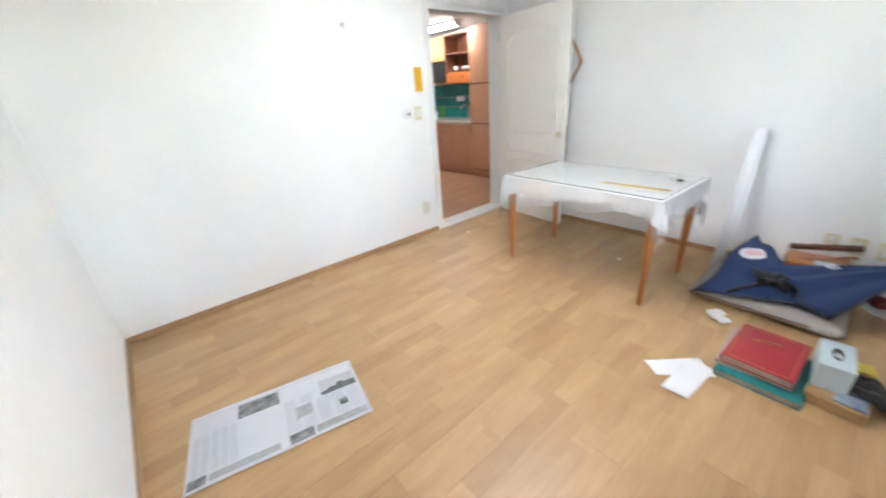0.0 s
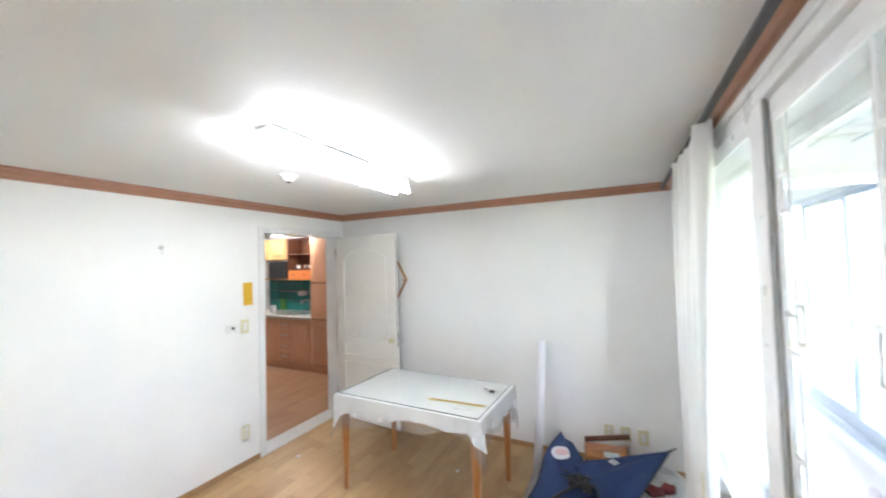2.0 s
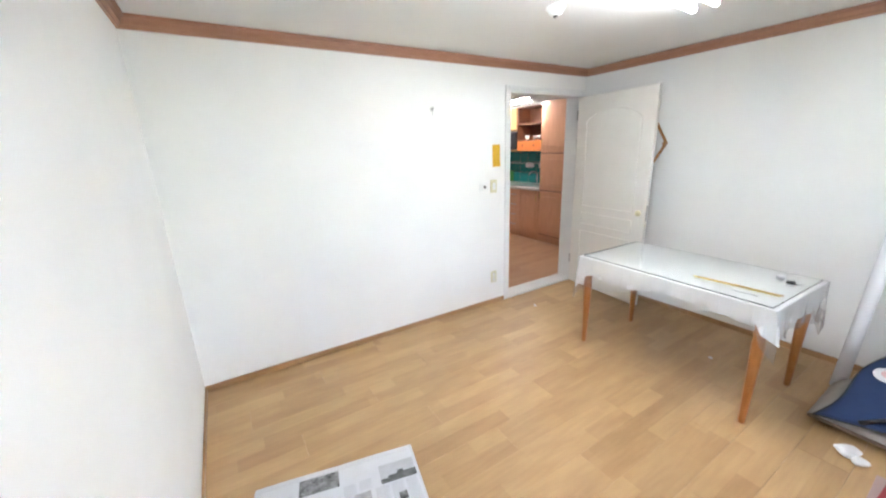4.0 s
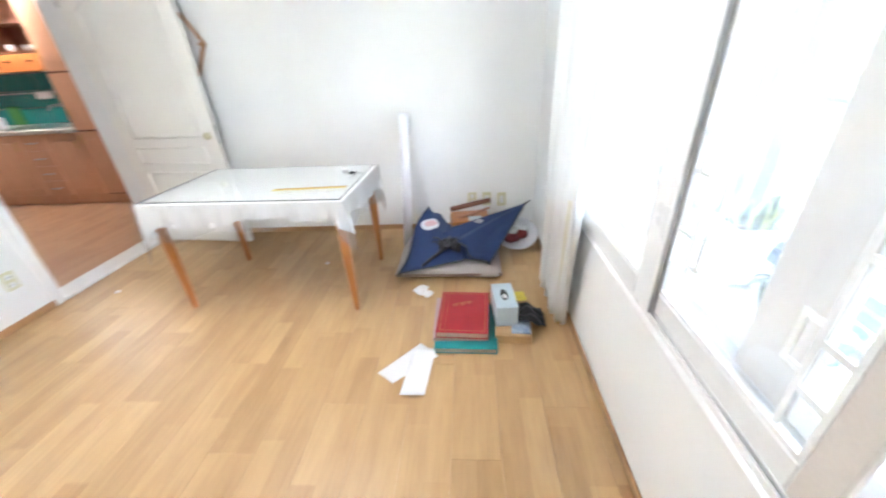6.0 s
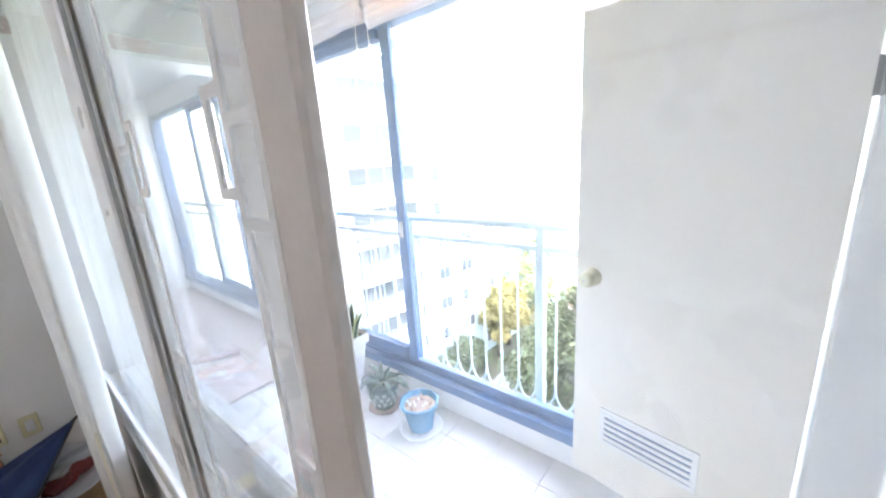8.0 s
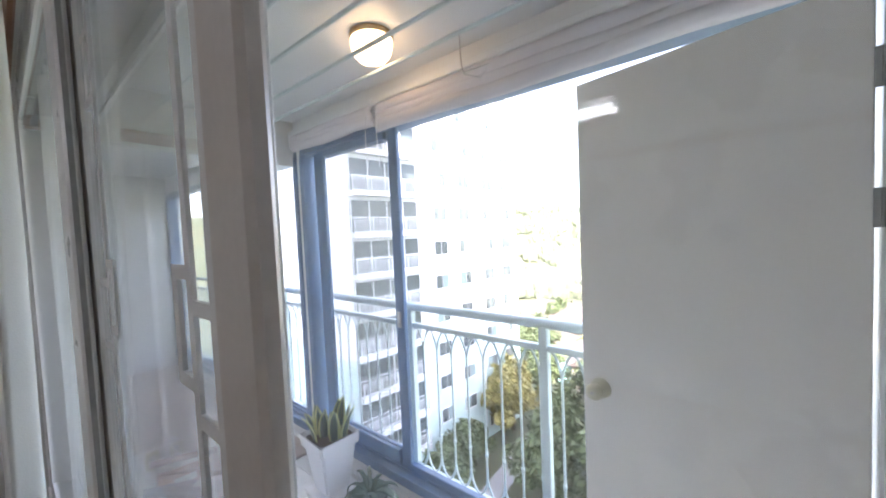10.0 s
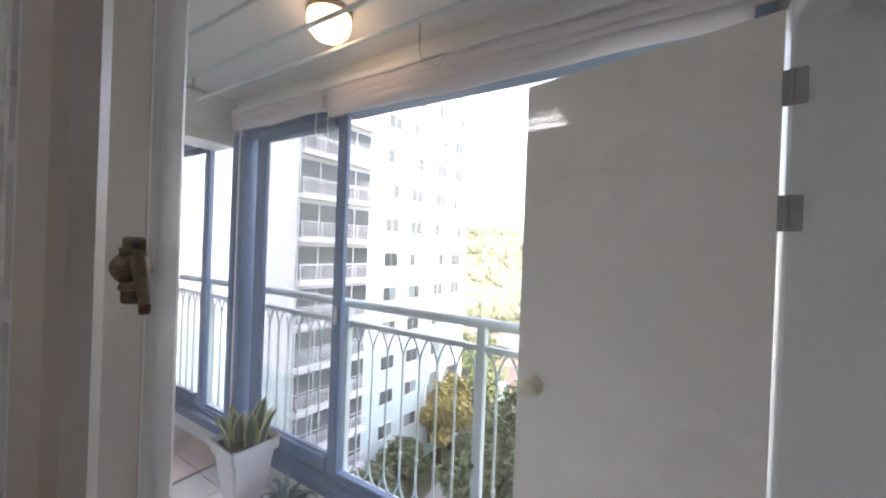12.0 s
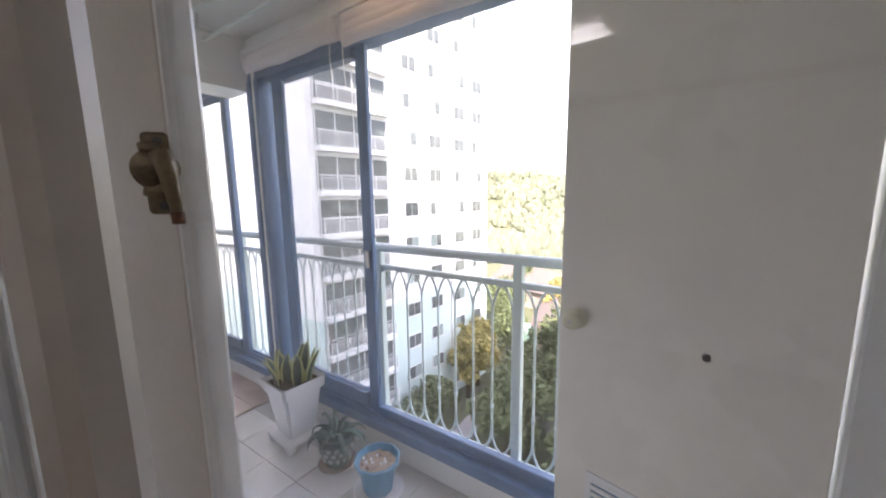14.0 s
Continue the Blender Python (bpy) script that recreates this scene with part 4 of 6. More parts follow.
# ---- corner clutter ----
def clutter():
    roll = thing("paper_roll", "long white paper roll leaning against the wall", "paper roll")
    bm = bmesh.new()
    a, b = Vector((2.315, -0.36, 0.0)), Vector((2.325, -0.050, 0.985))
    tube(bm, [a + Vector((0, 0, 0.012)), a.lerp(b, 0.5), b], 0.035, 16)
    part("roll", bm, PAPER, roll, smooth=True)
    bm = bmesh.new()
    d = (b - a).normalized()
    tube(bm, [b - d * 0.01, b + d * 0.0015], 0.026, 16)
    part("roll_end", bm, GREY_CLOTH, roll)

    mat_ = thing("floor_cushion", "flat grey padded cushion lying on the floor", "cushion")
    bm = bmesh.new()

    def pad(u, v, s):
        x, y = 2.30 + 0.725 * u, -0.875 + 0.58 * v
        e = min(u, 1 - u, v, 1 - v)
        puff = min(1.0, e / 0.08) ** 0.5
        return (x, y + 0.02 * math.sin(u * 5), 0.045 + s * 0.040 * puff + (0.010 * noise.noise((x * 7, y * 7, 1.0)) if s > 0 else 0))

    ga = sheet(bm, 26, 20, lambda u, v: pad(u, v, 1))
    gb = sheet(bm, 26, 20, lambda u, v: pad(u, v, -1))
    bmesh.ops.remove_doubles(bm, verts=bm.verts, dist=0.004)
    part("pad", bm, GREY_CLOTH, mat_, smooth=True)
    bm = bmesh.new()
    tube(bm, [(2.305, -0.874, 0.045), (2.66, -0.884, 0.045), (3.02, -0.876, 0.045)], 0.010, 8)
    part("piping", bm, surface("brown_piping", (0.20, 0.13, 0.09)), mat_, smooth=True)

    u_ = thing("umbrella", "half-folded navy blue umbrella lying on the cushion", "umbrella")
    tip, hub = Vector((3.25, -0.30, 0.325)), Vector((2.66, -0.725, 0.128))
    ax = (tip - hub).normalized()
    side = Vector((ax.y, -ax.x, 0)).normalized()
    up = side.cross(ax)
    if up.z < 0:
        up = -up

    def gore(p, q, bulge, waves, drop=0.0):
        """One folded gore of the canopy: a creased triangle from the tip to the hem p-q."""
        p, q = Vector(p), Vector(q)
        bm = bmesh.new()

        def at(u, v):
            hem = p.lerp(q, u) - ax * (0.05 * math.sin(u * math.pi * 2.0) ** 2)
            s = tip.lerp(hem, 0.02 + 0.98 * v)
            fold = 2 * abs((u * waves / 6.283) % 1.0 - 0.5) - 0.5
            s += up * (bulge * math.sin(u * math.pi) * v * (1.15 - v * 0.45) + 0.034 * v * fold + 0.008 * v * noise.noise(s * 16))
            s.z = max(s.z, 0.098) - drop * v
            return s

        sheet(bm, 26, 16, at)
        thick(part("canopy_gore", bm, NAVY, u_, smooth=True), 0.003)

    gore((2.61, -0.57, 0.20), (2.95, -0.86, 0.112), 0.055, 14.0)
    gore((2.58, -0.60, 0.125), (2.90, -0.80, 0.10), 0.02, 8.0)
    gore((2.66, -0.42, 0.17), (2.60, -0.62, 0.15), 0.02, 6.0)
    bm = bmesh.new()

    def flap(u, v):
        """The other half of the canopy, folded over to the left."""
        a, b, c, d = Vector((2.325, -0.885, 0.045)), Vector((2.78, -0.82, 0.115)), Vector((2.66, -0.42, 0.20)), Vector((2.47, -0.20, 0.26))
        p = (a.lerp(b, u)).lerp(d.lerp(c, u), v)
        p.z += 0.035 * math.sin(u * math.pi) * math.sin(v * math.pi) + 0.015 * math.sin(u * 9 + v * 3) * v + 0.018
        p.x += 0.02 * math.sin(v * 7)
        return p

    sheet(bm, 20, 20, flap)
    thick(part("folded_panel", bm, NAVY, u_, smooth=True), 0.003)
    bm = bmesh.new()
    tube(bm, [tip + ax * -0.02, tip + ax * 0.045], 0.009, 8, r_end=0.004)
    part("ferrule", bm, BLACK, u_, smooth=True)
    bm = bmesh.new()
    tube(bm, [hub + ax * 0.1 + up * 0.06, hub - ax * 0.14 + Vector((0, 0, 0.045)), hub - ax * 0.22 + Vector((0, 0, 0.03))], 0.011, 8)
    part("handle", bm, BLACK, u_, smooth=True)
    rr = random.Random(8)
    for k in range(11):
        an = k * 0.55 - 2.6
        st = hub + Vector((0.02 * math.cos(an), 0.02 * math.sin(an), 0.060))
        ln = rr.uniform(0.10, 0.21)
        e = st + side * (ln * math.sin(an)) - ax * (ln * 0.8 * math.cos(an))
        e.z = st.z + rr.uniform(-0.01, 0.035)
        mid = st.lerp(e, 0.5) + Vector((0, 0, rr.uniform(0.015, 0.04)))
        bm = bmesh.new()
        tube(bm, [st, mid, e], 0.005, 6)
        part("rib", bm, BLACK, u_)
    bm = bmesh.new()
    tube(bm, [hub + Vector((0, 0, 0.050)), hub + Vector((0.03, 0.02, 0.095))], 0.032, 10)
    part("runner", bm, BLACK, u_, smooth=True)
    bm = bmesh.new()
    sheet(bm, 18, 10, lambda u, v: (hub.x - 0.06 + 0.15 * u, hub.y + 0.05 - 0.07 * v - 0.06 * u * v + 0.02 * noise.noise((u * 7, v * 5, 1.0)), hub.z + 0.055 + 0.07 * noise.noise((u * 7, v * 5, 3.0)) + 0.03 * math.sin(u * math.pi)))
    thick(part("tie_strap", bm, BLACK, u_, "crumpled black lining", smooth=True), 0.003)

    def binding(pts):
        bm = bmesh.new()
        tube(bm, pts, 0.0045, 6)
        part("hem_binding", bm, BLACK, u_, smooth=True)

    binding([flap(k / 12, 0.0) for k in range(13)])
    binding([flap(0.0, k / 12) for k in range(13)])
    p0, q0 = Vector((2.61, -0.57, 0.20)), Vector((2.95, -0.86, 0.112))
    binding([tip.lerp(q0, k / 10) + up * 0.014 * (k / 10) for k in range(11)])
    binding([p0.lerp(q0, k / 14) - ax * (0.05 * math.sin(k / 14 * math.pi * 2) ** 2) + up * (0.040 * math.sin(k / 14 * math.pi)) for k in range(15)])

    def patch(name, m, u0, v0, ru, rv, lift):
        bm = bmesh.new()
        n = 24
        vs = [bm.verts.new(flap(u0 + ru * math.cos(a), v0 + rv * math.sin(a)) + Vector((-0.002, -0.004, lift))) for a in (2 * math.pi * k / n for k in range(n))]
        cv = bm.verts.new(flap(u0, v0) + Vector((-0.002, -0.004, lift)))
        for k in range(n):
            bm.faces.new((vs[k], vs[(k + 1) % n], cv))
        return part(name, bm, m, u_, "oval white and pink printed patch")

    patch("printed_patch", POT_WHITE, 0.40, 0.72, 0.27, 0.125, 0.007)
    patch("printed_patch", surface("pink_print", (0.62, 0.28, 0.28), (0.72, 0.6, 0.6), 60, 200, 0.7), 0.42, 0.73, 0.20, 0.07, 0.011)
    bm = bmesh.new()
    cc = tip.lerp(hub, 0.62) + up * 0.10
    for k in range(3):
        tube(bm, [cc + ax * (0.015 * k) + side * -0.02, cc + ax * (0.015 * k + 0.01) + side * 0.035], 0.004, 6)
    part("printed_mark", bm, POT_WHITE, u_)

    for nm, lab, a, b, r, m in (("wooden_stick", "dark brown wooden stick behind the umbrella", (2.66, -0.16, 0.235), (2.99, -0.10, 0.285), 0.021, BROWN_WOOD),
                                ("wooden_stick", "reddish wooden stick behind the umbrella", (2.70, -0.24, 0.175), (2.98, -0.17, 0.245), 0.012, TRIM)):
        bm = bmesh.new()
        tube(bm, [a, [(p + q) / 2 for p, q in zip(a, b)], b], r, 10)
        tagged(part(nm, bm, m, None, smooth=True), lab, "stick")
    bx_ = thing("wooden_box", "shallow wooden box full of small things", "box", (2.82, -0.20, 0.0), 6)
    boxes("body", BROWN_WOOD, bx_, (-0.16, -0.12, 0.0, 0.16, 0.12, 0.16), bev=0.005)
    boxes("lid", LEG_WOOD, bx_, (-0.155, -0.115, 0.16, 0.155, 0.115, 0.19), bev=0.005)
    boxes("paper_label", BOX_BLUE, bx_, (-0.02, -0.1, 0.1905, 0.09, -0.02, 0.193))

    tray = thing("oval_tray", "white oval tray holding red foil scraps", "tray")
    tray.matrix_world = pose(3.155, -0.43, 0.112, 34, 0, 38)
    bm = bmesh.new()
    n = 32
    prof = [(0.10, 0.0), (0.155, 0.006), (0.185, 0.030), (0.20, 0.045), (0.195, 0.048), (0.178, 0.034), (0.150, 0.012), (0.0, 0.010)]
    rings = [[bm.verts.new((r * math.cos(2 * math.pi * k / n), 0.72 * r * math.sin(2 * math.pi * k / n), z)) for k in range(n)] for r, z in prof[:-1]]
    for a, b in zip(rings, rings[1:]):
        for k in range(n):
            bm.faces.new((a[k], a[(k + 1) % n], b[(k + 1) % n], b[k]))
    bm.faces.new(rings[0][::-1])
    bm.faces.new(rings[-1])
    part("dish", bm, POT_WHITE, tray, smooth=True)
    for k, m in enumerate((surface("dark_red_foil", (0.20, 0.02, 0.025), rough=0.3), STEEL, surface("dark_red_wrap", (0.24, 0.03, 0.03), rough=0.5), POT_WHITE)):
        bm = bmesh.new()
        bmesh.ops.create_icosphere(bm, subdivisions=2, radius=0.055)
        for v in bm.verts:
            v.co = Vector((v.co.x * 1.2, v.co.y * 0.8, v.co.z * 0.5)) * (1 + 0.45 * noise.noise(v.co * 30 + Vector((k * 7, 0, 0))))
        o = part("foil_scrap", bm, m, tray)
        o.location = (-0.06 + 0.045 * k, 0.04 * (k % 2) - 0.02, 0.035)
    # books and the tissue box
    def book(name, label, x, y, z, rz, w, d, h, cover):
        b = thing(name, label, "book", (x, y, z), rz)
        boxes("page_block", PAGES, b, (-w / 2 + 0.006, -d / 2 + 0.006, 0.004, w / 2 - 0.006, d / 2 - 0.006, h - 0.004))
        boxes("cover", cover, b, (-w / 2, -d / 2, 0, w / 2, d / 2, 0.004), (-w / 2, -d / 2, h - 0.004, w / 2, d / 2, h), (-w / 2, -d / 2 + 0.002, 0.004, -w / 2 + 0.005, d / 2 - 0.002, h - 0.004), bev=0.0015)
        return b

    book("book", "large teal green hardcover book on the floor", 2.79, -1.375, 0.0, -1.5, 0.325, 0.385, 0.034, TEAL)
    book("book", "pinkish hardcover book between two others", 2.755, -1.33, 0.034, 1.0, 0.29, 0.36, 0.022, surface("pink_cover", (0.50, 0.36, 0.34)))
    rb = book("book", "thick red leatherette album with gold stamping", 2.775, -1.335, 0.056, -3.0, 0.275, 0.365, 0.038, RED_COVER)
    bm = bmesh.new()
    for q in ((-0.12, -0.165, 0.12, -0.162), (-0.12, 0.162, 0.12, 0.165), (-0.12, -0.162, -0.117, 0.162), (0.117, -0.162, 0.12, 0.162), (-0.095, -0.162, -0.0935, 0.162)):
        bx(bm, q[0], q[1], 0.0381, q[2], q[3], 0.0386)
    part("gold_border", bm, GOLD, rb)
    bm = bmesh.new()
    for k in range(5):
        tube(bm, [(-0.05 + 0.02 * k + 0.012 * math.cos(a) * (1 + k % 2), 0.05 + 0.007 * k + 0.014 * math.sin(a), 0.0385) for a in (i * math.pi / 5 for i in range(8))], 0.0018, 5)
    part("gold_emblem", bm, GOLD, rb)
    wb = thing("wooden_tray", "low pale wooden box beside the books", "box", (3.045, -1.34, 0.0), -4)
    boxes("body", BOX_WOOD, wb, (-0.095, -0.155, 0.0, 0.095, 0.155, 0.055), bev=0.004)
    boxes("cover_sheet", surface("blue_print", (0.08, 0.17, 0.34), (0.5, 0.55, 0.6), 18, 80, 0.5), wb, (-0.01, -0.14, 0.0555, 0.09, 0.02, 0.064), bev=0.002)
    tb = thing("tissue_box", "pale blue cardboard tissue box with an oval slot", "tissue box", (2.998, -1.305, 0.0555), 4)
    boxes("carton", BOX_BLUE, tb, (-0.058, -0.115, 0.0, 0.058, 0.115, 0.125), bev=0.003)
    bm = bmesh.new()
    n = 24
    vs = [bm.verts.new((0.020 * math.cos(2 * math.pi * k / n), 0.052 * math.sin(2 * math.pi * k / n), 0.1256)) for k in range(n)]
    bm.faces.new(vs)
    part("slot", bm, BLACK, tb, "dark oval opening")
    bm = bmesh.new()
    sheet(bm, 6, 6, lambda u, v: (-0.012 + 0.024 * u, -0.03 + 0.02 * v + 0.006 * math.sin(u * 6), 0.126 + 0.012 * v * math.sin(u * 3.1)))
    part("tissue", bm, PAPER, tb)
    sc = thing("black_cloth", "crumpled black cloth draped over the wooden box", "cloth", (3.125, -1.325, 0.0), 0)
    bm = bmesh.new()

    def rag(u, v):
        x, y = -0.06 + 0.15 * u, -0.09 + 0.16 * v
        z = 0.085 - 0.55 * max(0, x - 0.0) ** 1.0 * 0.9 + 0.022 * noise.noise((x * 25, y * 25, 3.0))
        return (x, y, max(z, 0.006))

    sheet(bm, 18, 18, rag)
    thick(part("cloth", bm, BLACK, sc, smooth=True), 0.006, 1)
    yn = thing("yellow_notepad", "small yellow sticky notepad on the wooden box", "notepad", (3.095, -1.175, 0.072), 8)
    boxes("pad", YELLOW, yn, (-0.04, -0.04, 0.0, 0.04, 0.04, 0.010), bev=0.001)
    bl = boxes("box_lid", BOX_WOOD, None, (3.04, -1.225, 0.0, 3.145, -1.125, 0.071), bev=0.003)
    tagged(bl, "small pale wooden block under the notepad", "block")

    def flat_sheet(name, lab, pts, z, mtl, cat):
        bm = bmesh.new()
        a, b, c, d = (Vector((*p, 0)) for p in pts)
        sheet(bm, 10, 10, lambda u, v: (lambda p: (p.x, p.y, z + 0.004 * abs(math.sin(u * 2.2 + v)) * (0.2 + v)))(a.lerp(b, u).lerp(d.lerp(c, u), v)))
        o = thick(part(name, bm, mtl, None, smooth=True), 0.0008, 1)
        return tagged(o, lab, cat)

    flat_sheet("paper_sheet", "blank white paper strip lying on the floor", ((2.355, -1.70), (2.44, -1.765), (2.645, -1.585), (2.545, -1.495)), 0.002, PAPER, "paper")
    flat_sheet("paper_sheet", "blank white paper strip across another on the floor", ((2.485, -1.835), (2.60, -1.835), (2.63, -1.545), (2.515, -1.535)), 0.009, PAPER, "paper")
    for x, y, s in ((2.50, -1.02, 0.045), (2.545, -1.055, 0.03), (0.32, -0.98, 0.014), (1.72, -0.62, 0.012)):
        bm = bmesh.new()
        bmesh.ops.create_icosphere(bm, subdivisions=3, radius=s)
        for v in bm.verts:
            v.co = Vector((v.co.x, v.co.y * 0.8, v.co.z * 0.5)) * (1 + 0.5 * noise.noise(v.co * (1.1 / s) + Vector((x * 9, 0, 0))))
        lo = min(v.co.z for v in bm.verts)
        o = part("crumpled_tissue", bm, PAPER, None)
        o.location = (x, y, -lo + 0.0005)
        tagged(o, "small crumpled white paper scrap on the floor", "paper scrap", "paper scraps")


clutter()


def newspaper():
    a, b, c = Vector((1.043, -3.584)), Vector((1.206, -2.831)), Vector((1.613, -2.942))
    ln, wd = (b - a).length, (c - b).length
    ang = math.degrees(math.atan2((b - a).y, (b - a).x))
    n = thing("newspaper", "spread open newspaper lying on the floor", "newspaper", (a.x, a.y, 0.002), ang)
    z = lambda x, y: 0.003 + 0.003 * abs(math.sin(x / ln * math.pi * 2)) + 0.001 * math.sin(y * 16)
    bm = bmesh.new()
    sheet(bm, 30, 12, lambda u, v: (ln * u, -wd * v, z(ln * u, wd * v)))
    thick(part("sheet", bm, NEWS, n, smooth=True), 0.002, 0)

    def ink(name, m, u0, u1, v0, v1):
        bm = bmesh.new()
        nu, nv = max(2, int((u1 - u0) * 30)), max(2, int((v1 - v0) * 12))
        sheet(bm, nu, nv, lambda p, q: (ln * (u0 + (u1 - u0) * p), -wd * (v0 + (v1 - v0) * q), z(ln * (u0 + (u1 - u0) * p), wd * (v0 + (v1 - v0) * q)) + 0.0022))
        return part(name, bm, m, n)

    ink("photo", NEWS_PHOTO, 0.26, 0.50, 0.08, 0.30)
    ph = ink("photo", surface("newsprint_photo_pale", (0.60, 0.60, 0.62), (0.48, 0.48, 0.50), 6, 40, 0.9), 0.75, 0.98, 0.20, 0.46)
    dark = surface("newsprint_photo_dark", (0.05, 0.05, 0.05), (0.22, 0.22, 0.22), 20, 60, 0.9)
    for u0, u1, v0 in ((0.75, 0.80, 0.40), (0.80, 0.86, 0.37), (0.86, 0.90, 0.33), (0.90, 0.98, 0.36)):
        bm = bmesh.new()
        sheet(bm, 4, 4, lambda p, q: (ln * (u0 + (u1 - u0) * p), -wd * (v0 + (0.46 - v0) * q), z(ln * (u0 + (u1 - u0) * p), wd * (v0 + (0.46 - v0) * q)) + 0.0030))
        part("photo_shape", bm, dark, ph)
    ink("photo", surface("newsprint_photo_small", (0.35, 0.34, 0.36), (0.58, 0.57, 0.58), 30, 90, 0.9), 0.58, 0.68, 0.48, 0.66)
    ink("photo", NEWS_PHOTO, 0.84, 0.89, 0.62, 0.72)
    ink("advert", NEWS_PHOTO, 0.52, 0.66, 0.84, 0.97)
    ink("advert", surface("newsprint_advert", (0.30, 0.30, 0.31), (0.5, 0.5, 0.5), 40, 120, 0.9), 0.67, 0.98, 0.86, 0.96)
    ink("advert", NEWS_PHOTO, 0.01, 0.10, 0.86, 0.97)
    ink("advert", surface("newsprint_advert_pale", (0.36, 0.36, 0.37), (0.52, 0.52, 0.52), 40, 120, 0.9), 0.11, 0.47, 0.87, 0.96)
    bm = bmesh.new()
    rnd = random.Random(5)

    def line(u0, u1, v):
        for i in range(6):
            p, q = u0 + (u1 - u0) * i / 6, u0 + (u1 - u0) * (i + 1) / 6
            x0, x1, y = ln * p, ln * q, wd * v
            vs = [bm.verts.new((x, -yy, z(x, yy) + 0.0021)) for x, yy in ((x0, y), (x1, y), (x1, y + 0.0022), (x0, y + 0.0022))]
            bm.faces.new(vs)

    for col in range(10):
        u0 = 0.02 + col * 0.049 if col < 5 else 0.52 + (col - 5) * 0.095
        w = 0.042 if col < 5 else 0.085
        for k in range(52):
            v = 0.33 + k * 0.010
            if (0.26 < u0 + w and u0 < 0.50 and v < 0.31) or (0.74 < u0 + w and v < 0.48) or (0.56 < u0 < 0.70 and 0.45 < v < 0.68):
                continue
            line(u0, u0 + w * rnd.uniform(0.8, 1.0), v)
    for k in range(2):
        line(0.02, 0.97, 0.05 + 0.02 * k)
    part("print", bm, NEWS_INK, n)


newspaper()


# ---- balcony ----
BZ, BH, BX0, BX1 = -0.25, 2.34, W + 0.26, 4.80
BY0, BY1 = -3.115, 3.2


BALCONY = Vector((0.0, 0.05, 0.165))


